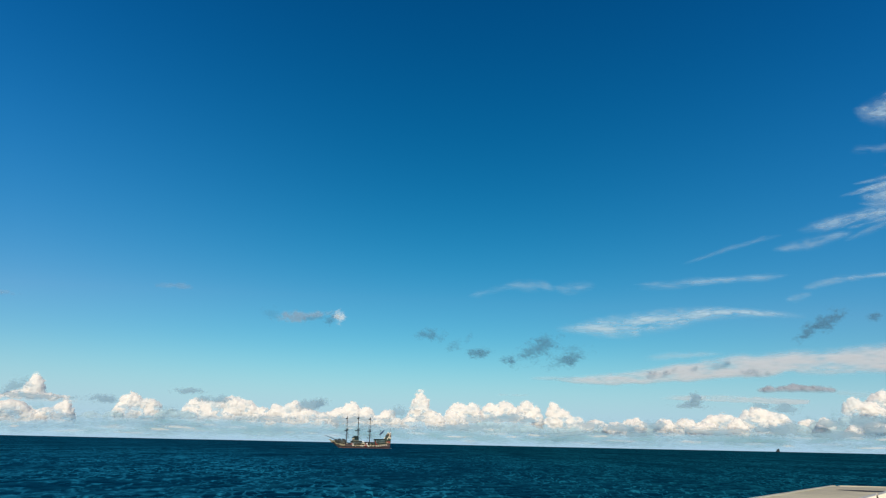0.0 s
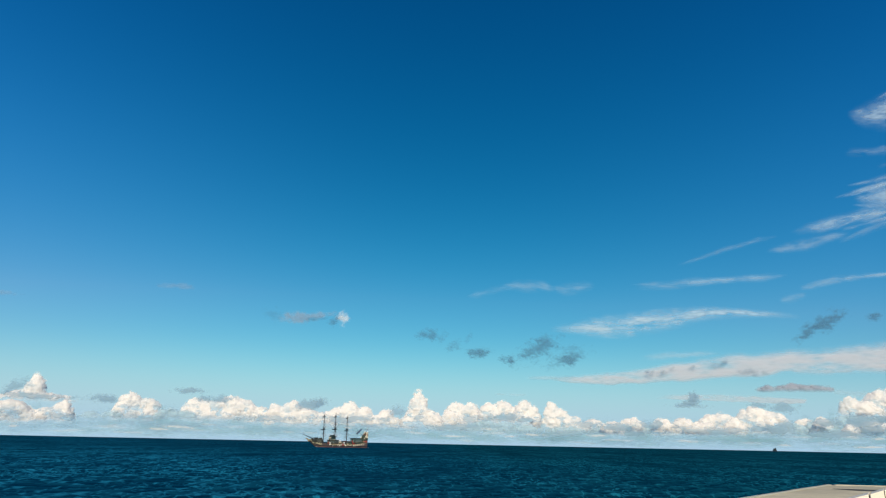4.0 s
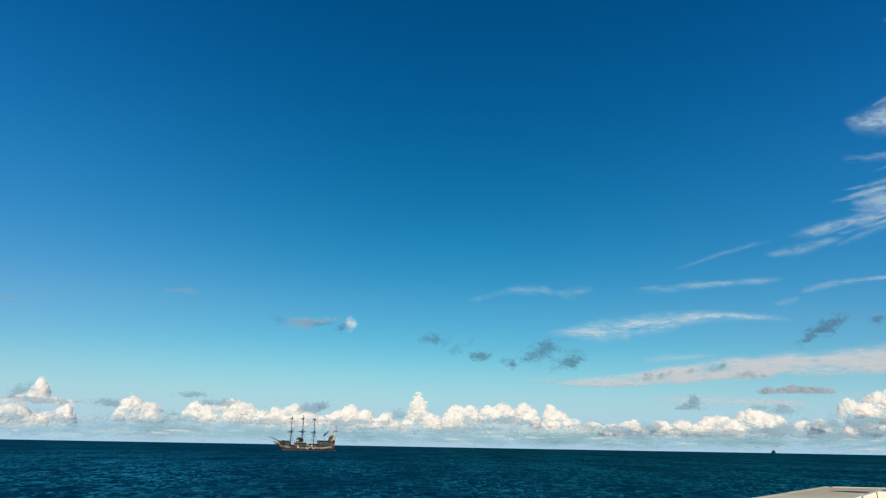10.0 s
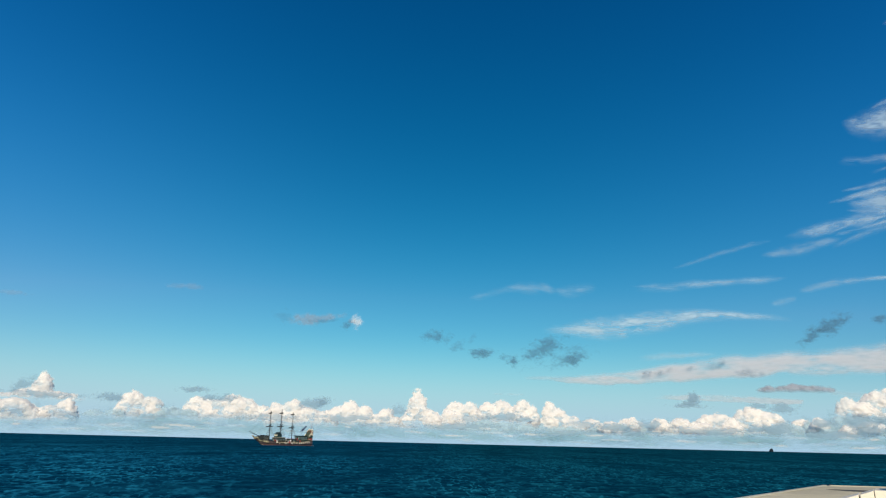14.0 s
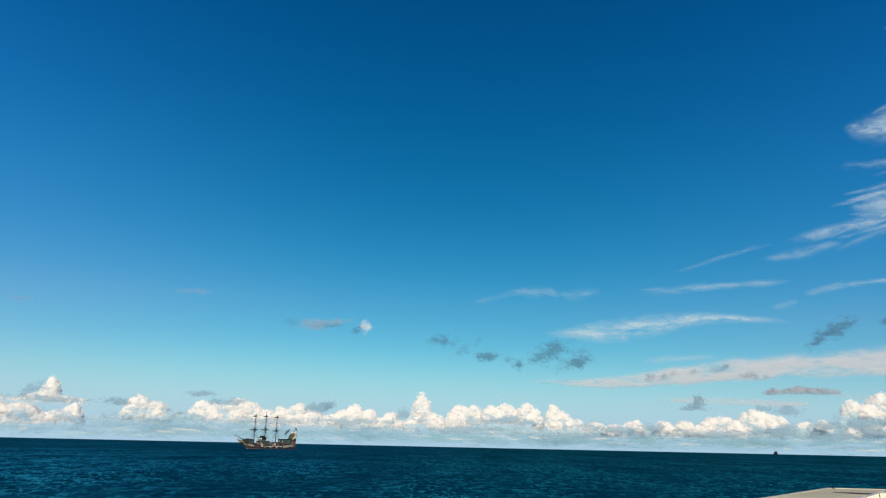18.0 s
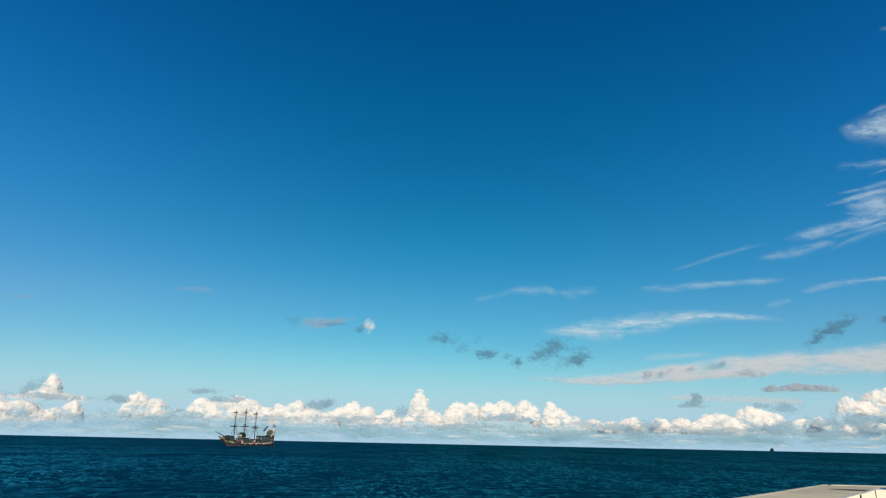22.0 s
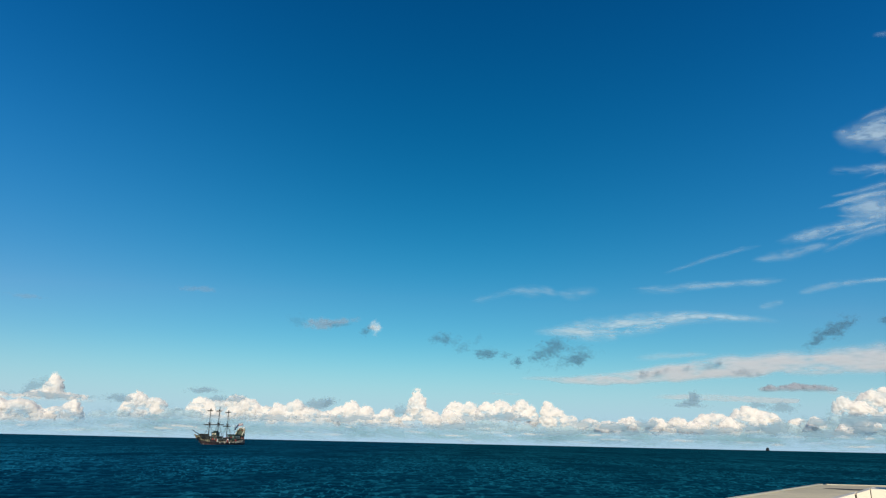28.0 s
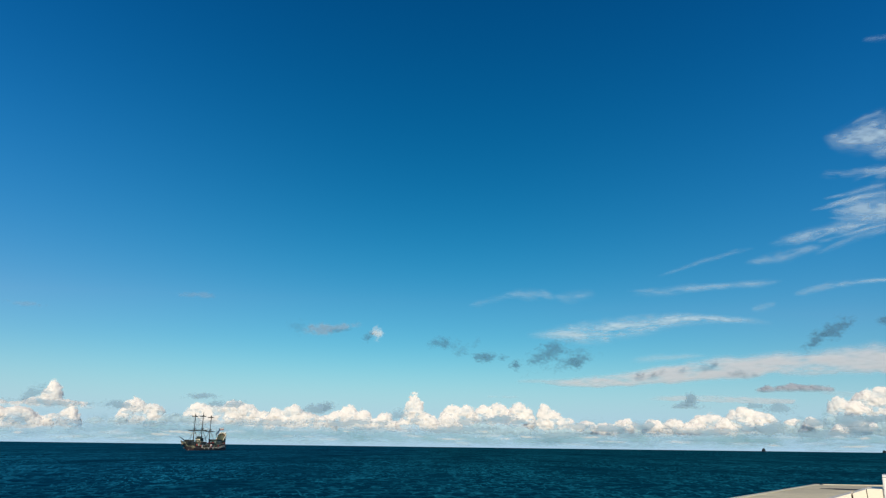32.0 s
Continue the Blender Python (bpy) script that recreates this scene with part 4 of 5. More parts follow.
def haze_bank(az, w, low, high, cover, dist=4550, veil=False):
    """Haze in blue-grey sheets, behind the heaps and before their bases: soft lumps above, drawn-out layers below."""
    SEED[0] += 13
    seed = SEED[0]
    mid = 0.5 * (low + high)
    x, z = np.meshgrid(np.arange(-w, w, 0.06), np.arange(low - mid - 0.1, high - mid + 0.5, 0.045), indexing="ij")
    gx, gz = x + az, z + mid
    f = (gz - low) / (high - low)
    layers = drift_noise(gx * 0.18, gz, 0.22, 4, seed)
    lumps = drift_noise(gx, gz, 0.9, 4, seed + 3)
    d = (1 - f) * 1.2 + 0.55 * lumps
    ends = step(0, 0.25, 1 - np.abs(x) / w)
    density = step(0.0, 0.9, d) * step(-0.05, 0.3, f + 0.15 * layers) * ends * (0.55 + 0.45 * layers) * cover
    ob = cloud_body("cloud_bank", x, z, dist * DEG, 0.05 + 0.04 * lumps + 0.008 * layers, 0.1 + 0 * x, np.clip(density, 0, 1), CLOUD_LOW if veil else CLOUD_BACK, 0.0)
    tagged(ob, "blue-grey hazy layer over the horizon, airlight in its colour", "cloud", "cloud bank")
    return place_cloud(ob, az, mid, dist, 0.35)


def streak(points, opacity, daz, del_, sheet=False):
    """High ice cloud along points (bearing, height, half width), in degrees: a torn soft streak, or a broad sheet with a firmer lower edge."""
    SEED[0] += 13
    seed, dist = SEED[0], 4600
    mid = points[len(points) // 2]
    px = np.array([(p[0] - mid[0]) * math.cos(mid[1] * DEG) for p in points])
    cum = np.concatenate([[0], np.cumsum(np.hypot(np.diff(px), np.diff([p[1] for p in points])))])
    length, wide = cum[-1], max(p[2] for p in points)
    s, v = np.meshgrid(np.linspace(0, length, int(length / 0.045) + 10), np.linspace(-2.4, 2.4, int(wide / 0.010) + 26), indexing="ij")
    soft = [q * 0.02 * length for q in (-2, -1, 0, 1, 2)]
    x, z, half = (sum(np.interp(np.clip(s + q, 0, length), cum, vals) for q in soft) / 5
                  for vals in (px, [p[1] - mid[1] for p in points], [p[2] for p in points]))
    across = v * half
    z = z + across
    drawn = 0.30 if wide < 0.7 or sheet else 0.50        # the short puffs are less drawn out
    broad = drift_noise(s * drawn, across + 0.10 * s, 0.30 + 0.5 * wide, 3, seed)
    fibre = drift_noise(s * 0.7 * drawn, across + 0.06 * s, 0.07 + 0.10 * wide, 3, seed + 3)
    vv = v + 0.30 * drift_noise(s * 0.5, 0.3 * across, 0.4 + 0.6 * wide, 3, seed + 7) + (0.0 if sheet else 0.42 * drift_noise(s * 0.45, across + 0.15 * s, 0.16 + 0.25 * wide, 3, seed + 9))
    if sheet:
        rim = step(0.0, 0.7, 1.25 + vv) * step(0.0, 1.2, 1.4 - vv)
        density = step(0.0, 1.0, rim * (0.82 + 0.55 * broad + 0.35 * fibre))
    else:
        rim = np.exp(-0.9 * vv * vv)
        density = np.clip(rim * (0.74 + 0.95 * broad + 0.45 * fibre), 0, 1)
    u = s / length + 0.07 * drift_noise(0 * s, across, 0.10 + 0.3 * wide, 3, seed + 6)
    reach = 0.25 if sheet else 0.22
    ends = step(0.0, reach, u) * step(0.0, reach * (0.2 if sheet else 1), 1 - u)
    density = np.clip(density * ends * step(0.0, 0.8, 2.4 - np.abs(v)) * step(0, 0.03, s / length) * step(0, 0.03, 1 - s / length) * opacity * (1.0 if sheet else 0.76), 0, 1)
    bulge = 0.06 * wide * rim + 0.004 * fibre
    ob = cloud_body("cirrus_cloud", x, z, dist * DEG, bulge, bulge, density, ICE_SHEET if sheet else ICE, 0.0)
    tagged(ob, "broad smooth pinkish-white sheet of high cloud" if sheet else "thin wispy white streak of high ice cloud", "cloud", "high streaks")
    return place_cloud(ob, mid[0], mid[1], dist, daz, del_)


haze_bank(-27, 9, 0.1, 2.2, 0.8)
haze_bank(-13, 10, 0.1, 2.2, 0.85)
haze_bank(2, 10, 0.1, 2.3, 0.85)
haze_bank(16, 10, 0.1, 2.1, 0.9)
haze_bank(29, 9, 0.1, 2.6, 0.9)
# added haze veils in front of the heaps' bases
haze_bank(-20, 14, 0.05, 1.05, 0.42, 2920, True)
haze_bank(2, 14, 0.05, 1.05, 0.34, 2900)
haze_bank(23, 13, 0.05, 1.15, 0.30, 2920)

cumulus("firm", 2.22, 2.00, 4060, [(-27.29, 3.79, 0.44), (-27.70, 3.31, 0.57), (-28.17, 2.84, 0.88), (-26.46, 2.77, 1.14), (-28.98, 2.50, 1.14), (-25.81, 2.54, 0.70), (-30.06, 2.56, 0.97)])
cumulus("bright", 0.89, 1.30, 3900, [(-29.19, 2.20, 1.40), (-27.72, 1.60, 0.88), (-30.43, 2.28, 1.14)])
cumulus("bright", 1.09, 1.30, 3900, [(-26.47, 1.87, 0.79), (-25.80, 2.20, 0.57)])
cumulus("dim", 1.13, 1.20, 3480, [(-24.08, 1.70, 0.70), (-22.77, 1.83, 0.61)])
cumulus("bright", 1.30, 1.13, 3900, [(-21.62, 2.96, 0.88), (-20.54, 2.69, 0.88), (-22.08, 2.12, 0.61)])
cumulus("dim", 1.22, 1.10, 3480, [(-19.07, 2.08, 0.97), (-17.91, 1.96, 0.79)])
cumulus("bright", 1.35, 1.00, 4000, [(-17.33, 2.78, 0.79), (-16.15, 2.75, 1.32), (-14.74, 3.08, 0.97), (-13.71, 2.79, 0.70), (-12.91, 2.45, 0.79)])
cumulus("bright", 1.10, 0.85, 3950, [(-11.68, 2.49, 0.61), (-10.55, 2.77, 0.88), (-9.39, 2.31, 0.97), (-8.42, 2.09, 0.97)])
cumulus("bright", 1.22, 0.70, 3950, [(-7.26, 2.37, 0.79), (-6.26, 2.77, 0.83), (-5.23, 2.47, 0.57)])
cumulus("bright", 1.22, 0.65, 3950, [(-3.65, 2.34, 0.57), (-4.26, 1.87, 0.61), (-2.98, 1.73, 0.53)])
cumulus("bright", 1.19, 0.43, 3800, [(-1.20, 3.66, 0.57), (-1.27, 3.11, 0.75), (-0.70, 2.54, 0.88), (0.00, 2.13, 0.53), (-1.71, 1.97, 0.70)])
cumulus("bright", 1.20, 0.45, 4000, [(1.16, 2.33, 0.70), (0.61, 1.90, 0.61), (1.89, 1.84, 0.53)])
cumulus("bright", 1.42, 0.45, 4150, [(1.70, 2.97, 0.79), (2.74, 2.94, 0.79)])
cumulus("bright", 1.64, 0.35, 3950, [(4.19, 2.97, 0.79), (5.14, 3.16, 0.70), (5.86, 2.75, 0.57)])
cumulus("bright", 1.52, 0.30, 3850, [(6.67, 3.22, 0.57), (7.27, 2.86, 0.53), (6.58, 2.43, 0.79)])
cumulus("bright", 1.14, 0.20, 3900, [(8.71, 3.00, 0.53), (9.29, 2.72, 0.75), (9.99, 2.24, 0.79), (8.18, 1.83, 0.88), (10.85, 1.76, 0.61)])
cumulus("bright", 1.28, 0.20, 4000, [(11.73, 1.93, 0.57), (12.33, 1.62, 0.44)])
cumulus("dim", 0.80, 0.45, 3480, [(3.94, 1.80, 1.05), (5.31, 1.74, 0.88), (2.67, 1.36, 0.88)])
cumulus("dim", 0.86, 0.30, 3480, [(6.71, 1.52, 1.05), (9.85, 1.41, 1.14), (12.95, 1.63, 0.97), (13.76, 1.72, 0.88)])
cumulus("bright", 1.25, 0.28, 3950, [(14.51, 2.10, 0.57), (15.10, 1.78, 0.44)])
cumulus("dim", 0.89, 0.15, 3480, [(12.33, 1.45, 0.88), (13.76, 1.64, 0.97), (15.97, 1.67, 0.97), (17.16, 1.85, 0.88), (18.90, 1.59, 1.05)])
cumulus("bright", 1.30, 0.10, 4000, [(18.12, 2.10, 0.53), (17.55, 1.77, 0.53)])
cumulus("bright", 1.18, 0.05, 4000, [(20.09, 2.28, 0.97), (20.90, 2.48, 0.70), (19.49, 1.88, 0.70), (20.71, 1.81, 0.79)])
cumulus("bright", 1.22, 0.00, 3800, [(22.77, 2.92, 0.88), (22.27, 2.68, 0.70), (23.65, 2.53, 0.88), (24.37, 2.46, 0.61), (23.06, 2.03, 1.32)])
cumulus("dim", 1.03, 0.00, 3480, [(25.11, 1.93, 1.05), (24.48, 1.70, 1.05)])
cumulus("bright", 1.34, 0.00, 3950, [(25.83, 2.09, 0.44), (26.23, 1.87, 0.44)])
cumulus("bright", 2.33, 0.00, 3800, [(28.82, 3.55, 0.61), (29.62, 3.25, 0.79), (29.12, 2.92, 0.88)])
cumulus("bright", 2.08, 0.00, 3900, [(30.62, 4.01, 0.79), (31.51, 4.14, 1.14), (30.14, 3.50, 0.70), (32.25, 3.69, 1.32)])
cumulus("dim", 0.98, 0.00, 3480, [(27.15, 2.17, 1.05), (28.53, 2.40, 1.23), (29.85, 2.33, 1.32), (31.12, 2.19, 1.32), (32.37, 2.08, 1.32)])
cumulus("grey", 3.93, 0.80, 4350, [(24.24, 4.39, 0.57), (25.05, 4.46, 0.61), (25.91, 4.49, 0.66), (26.75, 4.44, 0.61), (27.57, 4.31, 0.57)])
cumulus("bright", 1.21, 0.10, 3420, [(16.85, 1.88, 0.40), (17.39, 1.61, 0.40)])
cumulus("bright", 1.17, 0.08, 3420, [(19.26, 1.76, 0.44), (18.74, 1.51, 0.40)])
cumulus("bright", 1.12, 0.05, 3420, [(21.62, 2.06, 0.48), (21.15, 1.74, 0.44)])
cumulus("bright", 1.07, 0.20, 3420, [(13.48, 1.63, 0.40), (12.98, 1.42, 0.35)])
cumulus("bright", 1.60, 0.05, 3425, [(18.05, 2.11, 0.35), (18.36, 1.96, 0.28), (17.76, 1.91, 0.28)])
cumulus("bright", 1.50, 0.05, 3425, [(16.51, 1.98, 0.40), (16.86, 1.82, 0.32), (16.18, 1.77, 0.32)])
cumulus("bright", 1.38, 0.05, 3425, [(19.50, 1.81, 0.35), (19.80, 1.66, 0.28), (19.21, 1.61, 0.28)])
cumulus("bright", 1.19, 0.05, 3425, [(28.73, 1.70, 0.37), (29.04, 1.56, 0.29), (28.42, 1.52, 0.29)])
cumulus("bright", 1.69, 0.05, 3425, [(27.16, 2.21, 0.31), (27.42, 2.06, 0.25), (26.89, 2.02, 0.25)])
cumulus("bright", 1.50, 0.05, 3425, [(30.07, 2.00, 0.42), (30.44, 1.86, 0.34), (29.72, 1.82, 0.34)])
cumulus("bright", 1.55, 0.05, 3425, [(14.64, 2.03, 0.32), (14.92, 1.88, 0.26), (14.37, 1.83, 0.26)])
cumulus("bright", 1.29, 0.05, 3425, [(21.68, 1.72, 0.37), (22.00, 1.57, 0.30), (21.37, 1.52, 0.30)])
cumulus("bright", 1.37, 0.05, 3425, [(13.09, 1.77, 0.37), (13.41, 1.61, 0.29), (12.79, 1.56, 0.29)])

streak([(7.55, 8.69, 0.13), (9.92, 8.64, 0.30), (11.63, 8.67, 0.47), (13.73, 8.69, 0.55), (15.39, 8.91, 0.50), (17.44, 9.16, 0.46), (18.65, 9.33, 0.37), (20.24, 9.48, 0.29), (22.17, 9.44, 0.20), (24.40, 9.25, 0.16), (26.54, 8.95, 0.12)], 1.05, -1.27, -0.35)
streak([(5.72, 5.12, 0.13), (8.72, 5.09, 0.21), (10.41, 4.88, 0.38), (12.93, 4.91, 0.46), (15.00, 5.02, 0.54), (16.63, 5.17, 0.62), (18.65, 5.47, 0.73), (20.62, 5.63, 0.81), (22.55, 5.71, 0.80), (24.43, 5.81, 0.79), (26.26, 5.91, 0.81), (28.04, 6.04, 0.88), (29.77, 6.08, 0.90), (32.04, 6.24, 1.07), (34.32, 6.26, 1.11), (36.73, 6.26, 1.15)], 0.88, -0.16, -0.10, True)
streak([(15.07, 6.43, 0.12), (16.71, 6.53, 0.21), (19.13, 6.64, 0.16), (21.09, 6.63, 0.12)], 0.40, -0.16, -0.10)
streak([(5.30, 11.83, 0.17), (7.07, 11.77, 0.30), (8.61, 11.62, 0.30), (9.48, 11.48, 0.17)], 0.28, 0.97, -0.56)
streak([(9.05, 11.48, 0.17), (10.57, 11.50, 0.34), (11.87, 11.64, 0.26), (12.74, 11.74, 0.13)], 0.28, 0.97, -0.56)
streak([(14.65, 11.68, 0.13), (16.32, 11.65, 0.21), (17.98, 11.62, 0.21), (19.42, 11.80, 0.21), (21.22, 11.78, 0.16), (23.18, 11.82, 0.16), (24.71, 11.83, 0.20), (26.41, 11.94, 0.08)], 0.44, 0.49, -0.43)
streak([(26.35, 10.87, 0.08), (27.65, 11.09, 0.16), (29.11, 11.36, 0.19), (30.51, 11.42, 0.15), (32.20, 11.41, 0.11), (34.15, 11.32, 0.11), (35.40, 11.25, 0.07)], 0.55, 0.35, -0.43)
streak([(24.58, 10.10, 0.12), (25.34, 10.17, 0.20), (26.48, 10.34, 0.12)], 0.28, -1.39, -0.57)
streak([(25.35, 14.58, 0.08), (26.13, 14.71, 0.16), (26.89, 14.79, 0.24), (27.65, 14.88, 0.28), (28.59, 15.05, 0.31), (29.52, 15.18, 0.31), (30.43, 15.31, 0.35), (31.33, 15.46, 0.42), (32.23, 15.69, 0.53), (33.12, 15.91, 0.67), (34.32, 16.07, 0.81), (35.97, 16.18, 0.80)], 0.62, -0.95, -0.79)
streak([(17.37, 12.69, 0.08), (18.85, 13.12, 0.10), (20.31, 13.53, 0.12), (21.56, 13.91, 0.14), (22.78, 14.19, 0.14), (23.98, 14.42, 0.14), (25.35, 14.62, 0.10)], 0.22, -0.95, -0.79)
streak([(24.10, 13.59, 0.10), (25.26, 13.62, 0.20), (26.40, 13.68, 0.28), (27.35, 13.87, 0.32), (28.49, 14.11, 0.23), (29.95, 14.31, 0.14)], 0.35, -0.95, -0.79)
streak([(28.80, 13.65, 0.08), (29.92, 14.00, 0.15), (31.20, 14.43, 0.19), (32.63, 14.83, 0.23), (34.50, 15.02, 0.22)], 0.26, -0.95, -0.79)
streak([(29.94, 16.62, 0.15), (30.75, 16.51, 0.34), (31.64, 16.50, 0.53), (32.51, 16.53, 0.75), (33.38, 16.59, 0.93), (34.39, 16.62, 1.00), (36.02, 16.58, 1.01)], 0.74, -0.95, -0.79)
streak([(29.45, 16.84, 0.06), (30.45, 16.98, 0.13), (31.36, 17.09, 0.17), (32.25, 17.22, 0.23), (33.30, 17.29, 0.26), (34.81, 17.23, 0.26)], 0.50, -0.95, -0.79)
streak([(29.78, 17.47, 0.06), (31.05, 17.52, 0.11), (32.14, 17.67, 0.15), (33.20, 17.80, 0.15), (34.55, 17.80, 0.11)], 0.34, -0.95, -0.79)
streak([(29.99, 16.18, 0.06), (31.04, 15.97, 0.11), (32.08, 15.86, 0.15), (33.29, 15.92, 0.15)], 0.25, -0.95, -0.79)
streak([(26.54, 10.81, 0.06), (27.47, 11.01, 0.16), (28.39, 11.18, 0.16), (29.30, 11.37, 0.12)], 0.30, 0.35, -0.43)
streak([(2.44, 10.88, 0.09), (3.33, 11.06, 0.22), (4.44, 11.41, 0.22), (5.77, 11.75, 0.22), (7.11, 11.92, 0.13)], 0.16, 0.97, -0.56)
streak([(29.63, 19.42, 0.12), (30.37, 19.46, 0.23), (31.44, 19.25, 0.19), (32.85, 19.18, 0.23), (34.15, 19.14, 0.30), (35.88, 18.98, 0.29)], 0.46, -1.10, -1.43)
streak([(33.30, 18.68, 0.11), (34.10, 18.77, 0.15), (35.86, 18.83, 0.15)], 0.40, -1.10, -1.43)
streak([(30.09, 21.88, 0.15), (30.99, 21.68, 0.46), (32.07, 21.57, 0.68), (33.16, 21.67, 0.82), (34.21, 21.66, 0.95), (35.58, 21.71, 1.01), (37.57, 21.68, 1.06)], 0.90, -1.07, -1.57)
streak([(32.20, 22.54, 0.07), (33.32, 22.86, 0.15), (34.68, 23.03, 0.15)], 0.32, -1.07, -1.57)
streak([(32.98, 20.37, 0.15), (33.84, 20.29, 0.30), (35.03, 20.25, 0.33), (36.68, 20.15, 0.32)], 0.50, -1.07, -1.57)
streak([(33.68, 27.88, 0.11), (34.74, 27.70, 0.21), (36.46, 27.43, 0.21)], 0.20, -1.07, -1.57)
streak([(16.00, 3.63, 0.14), (17.98, 3.63, 0.20), (21.07, 3.55, 0.27), (24.02, 3.43, 0.26), (26.51, 3.30, 0.14)], 0.60, 0.00, 0.00, True)
streak([(4.28, 3.72, 0.06), (5.57, 3.70, 0.08), (7.06, 3.72, 0.06)], 0.50, 0.10, 0.00)
streak([(27.61, 4.01, 0.11), (28.95, 3.81, 0.19), (30.42, 3.68, 0.15)], 0.40, 0.00, 0.00)

scud(-18.83, 10.72, 1.49, 0.22, 0, 2.60, -0.20, 1, 0.25)
scud(-30.07, 9.13, 1.32, 0.18, 0, 2.60, -0.20, 1, 0.25)
scud(6.10, 6.18, 0.56, 0.46, 0, 1.26, -0.17, 0, 0.62)
scud(8.36, 6.97, 1.75, 1.00, 22, 1.65, -0.30, 0, 0.62)
scud(10.59, 6.42, 1.62, 0.63, 16, 1.40, -0.04, 0, 0.62)
scud(10.59, 7.14, 0.76, 0.36, 10, 1.40, -0.04, 0, 0.30)
scud(0.07, 7.92, 1.36, 0.48, 0, 1.95, -0.43, 0, 0.45)
scud(1.79, 7.24, 0.70, 0.47, 15, 1.53, -0.21, 0, 0.32)
scud(2.91, 7.86, 0.37, 0.39, 40, 1.53, -0.21, 0, 0.20)
scud(3.59, 6.82, 1.0, 0.42, 0, 1.37, -0.14, 0, 0.62)
scud(5.39, 6.54, 0.50, 0.26, 0, 0.82, 0.28, 0, 0.50)
scud(-9.81, 8.84, 1.55, 0.42, 3, 2.97, -0.59, 1, 0.42)
scud(-8.19, 9.17, 1.35, 0.26, 6, 2.97, -0.59, 1, 0.36)
scud(-8.78, 8.80, 1.30, 0.20, 4, 2.97, -0.59, 0, 0.35)
scud(-11.54, 8.98, 0.85, 0.55, 0, 2.97, -0.59, 0, 0.22)
scud(-5.93, 8.83, 0.50, 0.60, 0, 3.90, -0.91, 4, 0.44)
scud(-6.59, 8.57, 0.52, 0.43, 30, 3.90, -0.91, 0, 0.42)
scud(27.21, 7.81, 0.77, 0.58, 34, 1.37, -0.62, 0, 0.62)
scud(28.43, 8.36, 1.28, 0.70, 22, 1.37, -0.62, 0, 0.66)
scud(31.51, 8.65, 0.52, 0.33, 5, 1.48, -0.36, 0, 0.50)
scud(15.95, 5.37, 0.37, 0.25, 10, 0.05, -0.08, 0, 0.41)
scud(16.82, 5.34, 0.50, 0.18, 8, 0.05, -0.08, 0, 0.41)
scud(17.54, 5.62, 0.24, 0.18, 20, 0.05, -0.08, 0, 0.22)
scud(18.90, 5.68, 0.39, 0.22, 0, 0.05, -0.08, 0, 0.32)
scud(20.51, 5.80, 0.50, 0.22, 5, 0.05, -0.08, 0, 0.30)
scud(21.10, 5.97, 0.39, 0.28, 30, 0.05, -0.08, 0, 0.41)
scud(22.43, 5.34, 0.45, 0.24, 0, 0.05, -0.08, 0, 0.30)
scud(23.01, 5.33, 0.43, 0.32, -20, 0.05, -0.08, 0, 0.27)
scud(23.82, 5.23, 0.24, 0.20, 0, 0.05, -0.08, 0, 0.24)
# blue-grey scud; several pieces are painted shade under and beside the heaps
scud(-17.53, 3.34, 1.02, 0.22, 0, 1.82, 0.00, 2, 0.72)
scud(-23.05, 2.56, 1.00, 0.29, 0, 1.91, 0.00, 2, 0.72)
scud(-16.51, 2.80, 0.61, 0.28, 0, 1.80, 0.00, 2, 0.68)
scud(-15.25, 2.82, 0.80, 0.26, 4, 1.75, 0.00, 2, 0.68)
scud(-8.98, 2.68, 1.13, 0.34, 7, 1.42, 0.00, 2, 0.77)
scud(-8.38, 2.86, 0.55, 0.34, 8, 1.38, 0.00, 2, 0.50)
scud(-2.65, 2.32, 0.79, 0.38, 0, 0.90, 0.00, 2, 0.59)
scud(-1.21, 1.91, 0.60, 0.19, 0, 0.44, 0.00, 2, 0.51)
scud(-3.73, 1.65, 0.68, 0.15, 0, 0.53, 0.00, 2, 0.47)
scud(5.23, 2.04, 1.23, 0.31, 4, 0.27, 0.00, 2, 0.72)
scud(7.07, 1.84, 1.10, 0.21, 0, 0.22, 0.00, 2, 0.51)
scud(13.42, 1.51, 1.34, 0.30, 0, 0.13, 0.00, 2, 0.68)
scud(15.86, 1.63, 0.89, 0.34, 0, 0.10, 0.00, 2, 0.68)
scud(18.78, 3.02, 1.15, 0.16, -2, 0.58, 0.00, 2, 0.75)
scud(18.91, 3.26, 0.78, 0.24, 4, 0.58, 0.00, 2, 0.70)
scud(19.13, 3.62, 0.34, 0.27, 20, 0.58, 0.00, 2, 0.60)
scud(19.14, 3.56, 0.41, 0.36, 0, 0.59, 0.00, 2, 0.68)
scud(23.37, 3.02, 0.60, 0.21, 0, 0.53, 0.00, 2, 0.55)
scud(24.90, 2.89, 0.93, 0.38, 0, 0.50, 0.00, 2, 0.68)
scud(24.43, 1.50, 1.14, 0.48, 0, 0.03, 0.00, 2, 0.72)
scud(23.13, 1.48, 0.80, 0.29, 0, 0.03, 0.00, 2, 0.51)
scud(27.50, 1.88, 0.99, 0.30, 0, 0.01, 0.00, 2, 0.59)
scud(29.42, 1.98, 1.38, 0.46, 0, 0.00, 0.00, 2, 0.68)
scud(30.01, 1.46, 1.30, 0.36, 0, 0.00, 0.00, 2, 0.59)
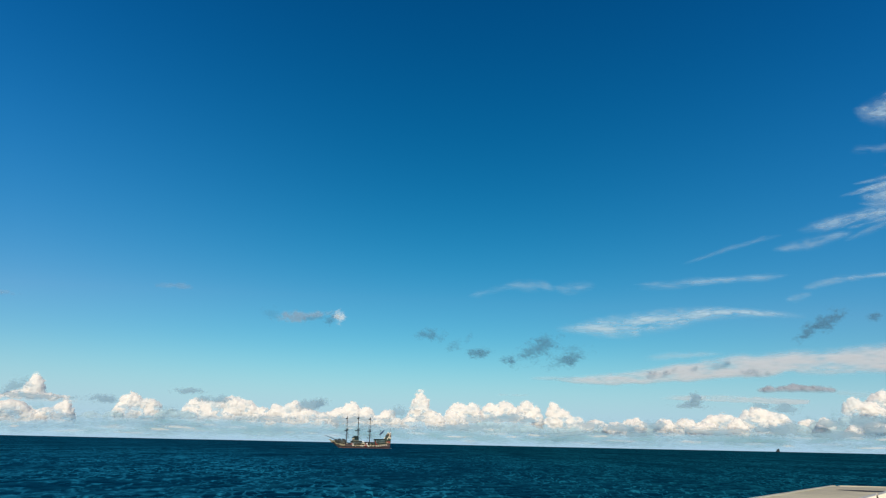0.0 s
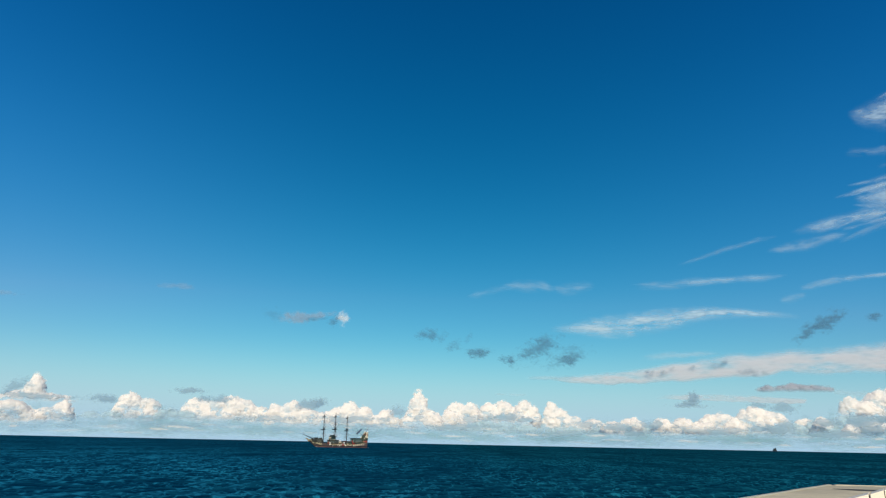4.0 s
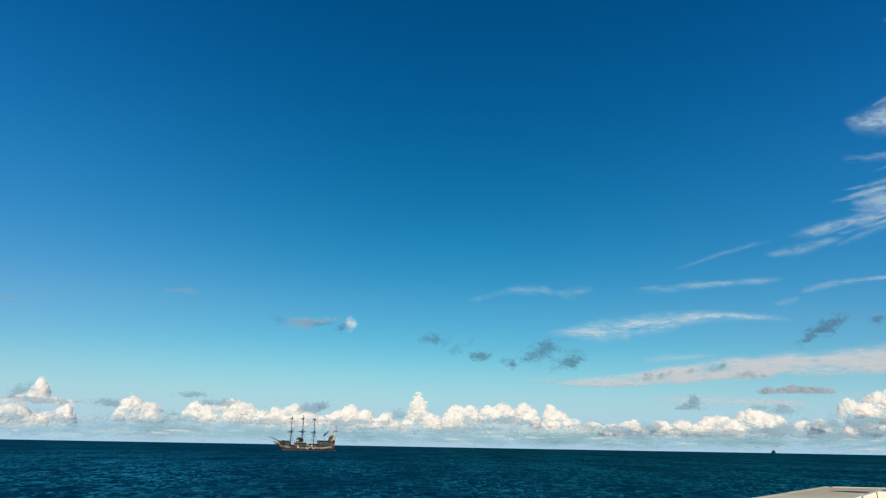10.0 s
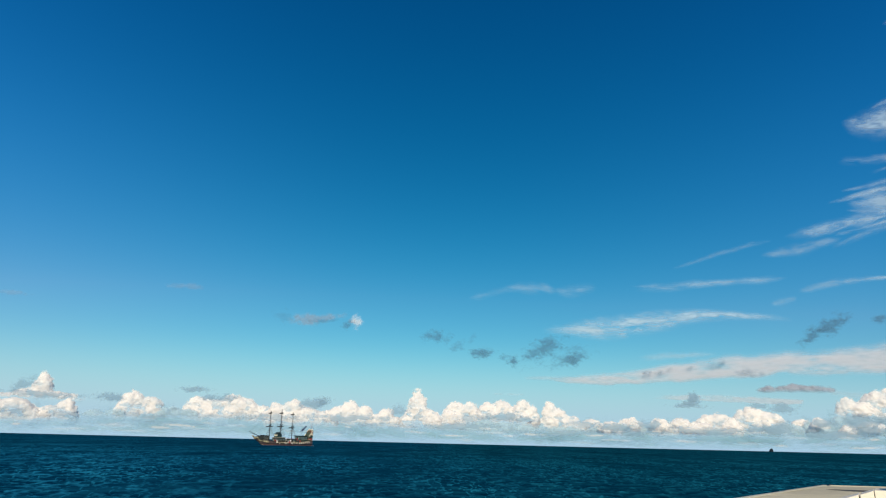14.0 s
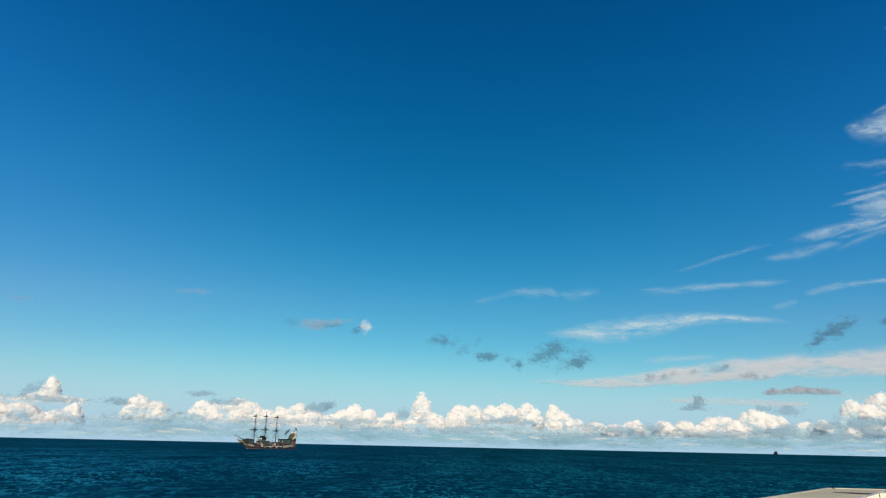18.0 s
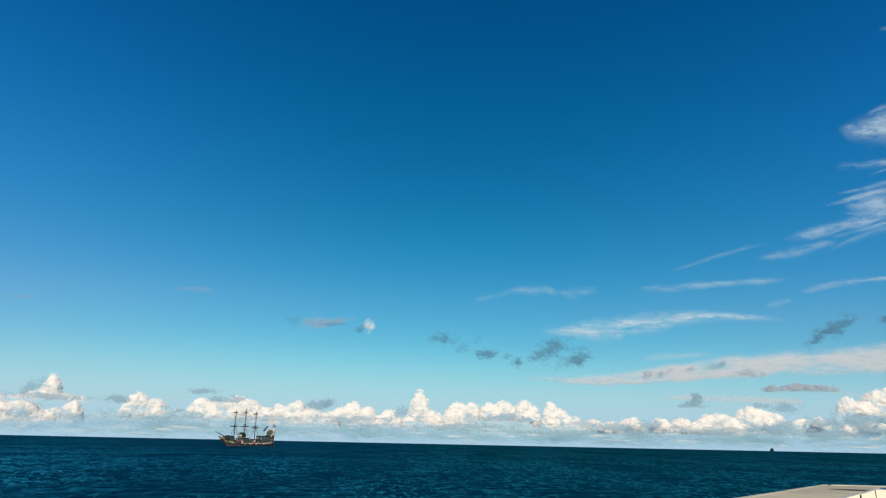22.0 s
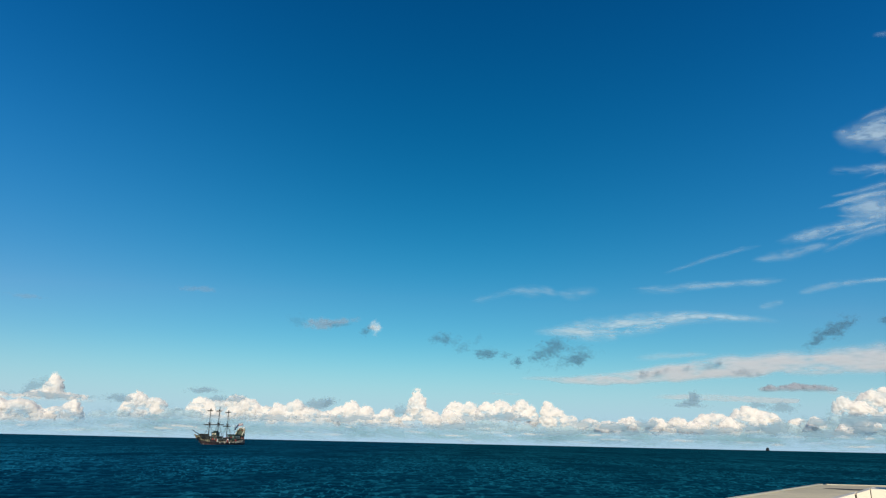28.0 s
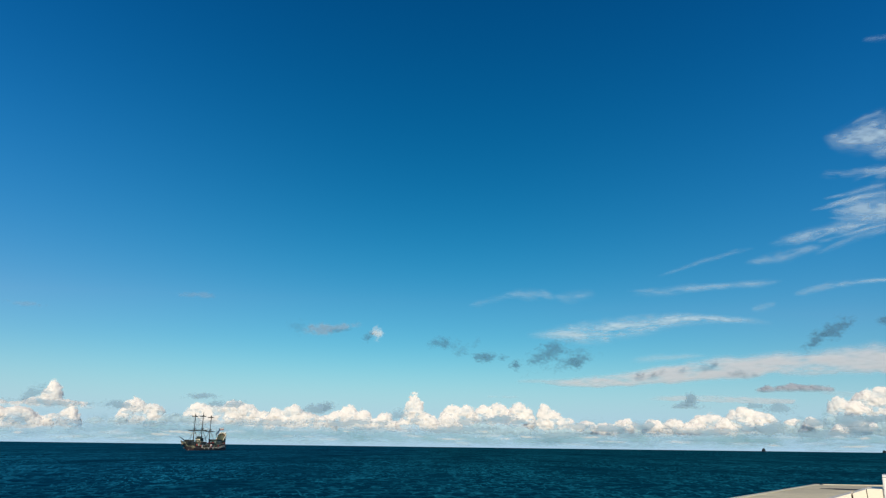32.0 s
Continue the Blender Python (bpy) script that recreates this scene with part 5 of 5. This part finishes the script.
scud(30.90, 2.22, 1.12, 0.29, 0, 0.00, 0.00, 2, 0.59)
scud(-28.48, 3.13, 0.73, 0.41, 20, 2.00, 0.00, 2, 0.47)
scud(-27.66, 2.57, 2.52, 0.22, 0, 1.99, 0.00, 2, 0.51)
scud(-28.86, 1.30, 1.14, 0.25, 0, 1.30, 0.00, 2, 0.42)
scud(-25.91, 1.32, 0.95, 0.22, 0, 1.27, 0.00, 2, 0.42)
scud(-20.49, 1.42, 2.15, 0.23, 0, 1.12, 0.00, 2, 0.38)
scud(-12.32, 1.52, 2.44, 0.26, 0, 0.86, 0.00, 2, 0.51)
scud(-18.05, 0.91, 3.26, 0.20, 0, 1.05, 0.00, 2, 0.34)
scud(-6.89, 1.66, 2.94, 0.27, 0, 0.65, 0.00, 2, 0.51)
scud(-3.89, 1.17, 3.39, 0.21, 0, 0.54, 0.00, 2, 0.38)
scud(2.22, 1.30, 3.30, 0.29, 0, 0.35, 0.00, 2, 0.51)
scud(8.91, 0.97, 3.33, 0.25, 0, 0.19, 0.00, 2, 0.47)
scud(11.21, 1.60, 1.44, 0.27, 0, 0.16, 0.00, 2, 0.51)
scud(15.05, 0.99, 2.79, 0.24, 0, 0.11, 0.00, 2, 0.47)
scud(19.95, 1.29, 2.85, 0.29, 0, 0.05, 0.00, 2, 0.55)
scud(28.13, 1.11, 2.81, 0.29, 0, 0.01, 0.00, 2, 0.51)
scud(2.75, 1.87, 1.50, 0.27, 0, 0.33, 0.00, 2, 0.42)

# loose fibres round the high streaks
strand = random.Random(23)
for k in range(8):
    az, el, run = strand.uniform(27.5, 32.0), strand.uniform(14.2, 18.6), strand.uniform(2.2, 4.5)
    rise = strand.uniform(0.12, 0.26)
    streak([(az + run * f, el + run * f * rise + 0.08 * math.sin(5 * f + k), strand.uniform(0.05, 0.13)) for f in (0, 0.33, 0.67, 1.0)], strand.uniform(0.25, 0.5), -0.95, -0.79)

# thin broken puffs low in the haze
low = random.Random(11)
for k in range(64):
    az = -33 + 66 * (k + low.random()) / 64
    el = low.uniform(0.25, 1.55)
    scud(az, el, low.uniform(0.3, 1.1) * (1.5 - 0.4 * el), low.uniform(0.05, 0.12), low.uniform(-2, 2), 0.5 - 0.022 * az, 0.0, 3, low.uniform(0.12, 0.36))


# ---- what moves ----
def motions():
    ticks = (0, 4, 8, 12, 16, 20, 24, 28, 32)
    walk(water, [(t, pose(8 - 0.5 * t, 17 - 1.05 * t, 0)) for t in ticks])
    course = [
        (0, -37.44, 366.35, 212.38), (2, -41.85, 362.04, 214.44), (4, -46.23, 357.94, 216.60), (6, -50.58, 354.06, 218.86),
        (8, -54.85, 350.41, 221.21), (10, -59.02, 346.96, 223.65), (12, -63.07, 343.73, 226.17), (14, -67.01, 340.72, 228.77),
        (16, -70.81, 337.93, 231.45), (18, -74.44, 335.36, 234.20), (20, -77.91, 333.02, 237.01), (22, -81.20, 330.91, 239.89),
        (24, -84.31, 329.03, 242.84), (26, -87.22, 327.40, 245.84), (28, -89.93, 326.03, 248.90), (30, -92.42, 324.90, 252.02),
        (32, -94.71, 324.04, 255.19),
    ]
    walk(ship, [(t, pose(x, y, 0.04 * math.sin(t * 0.9), 0.7 * math.sin(t * 0.55), 0.35 * math.sin(t * 0.8 + 1), turn)) for t, x, y, turn in course])
    swing = ((0, 245), (6, 240), (8, 185), (9, 150), (10, 175), (11.5, 215), (13, 233), (16, 225), (19, 190), (22, 185), (25, 165), (26, 215), (27, 265), (28, 300), (32, 301))
    walk(flag, [(t, pose(-18.17, 0, 10.5, 0, 0, a)) for t, a in swing])
    walk(far_ship, [(t, pose(3200 * math.sin(a), 3200 * math.cos(a), 0, 0, 0, turn)) for t, a, turn in
                    ((0, 23.98 * DEG, 170), (8, 23.97 * DEG, 190), (16, 23.96 * DEG, 210), (24, 23.95 * DEG, 225), (32, 23.94 * DEG, 230))])
    walk(far_boat, [(t, pose(3000 * math.sin(a), 3000 * math.cos(a), 0, 0, 0, 10)) for t, a in
                    ((0, 32.6 * DEG), (10, 32.15 * DEG), (20, 31.7 * DEG), (32, 31.2 * DEG))])
    for ob, az, el, dist, daz, del_ in DRIFT:
        walk(ob, [(t, cloud_pose(az + daz * (t - 16.5) / 32, el + del_ * (t - 16.5) / 32, dist)) for t in (0, 8, 16, 24, 32)])


motions()
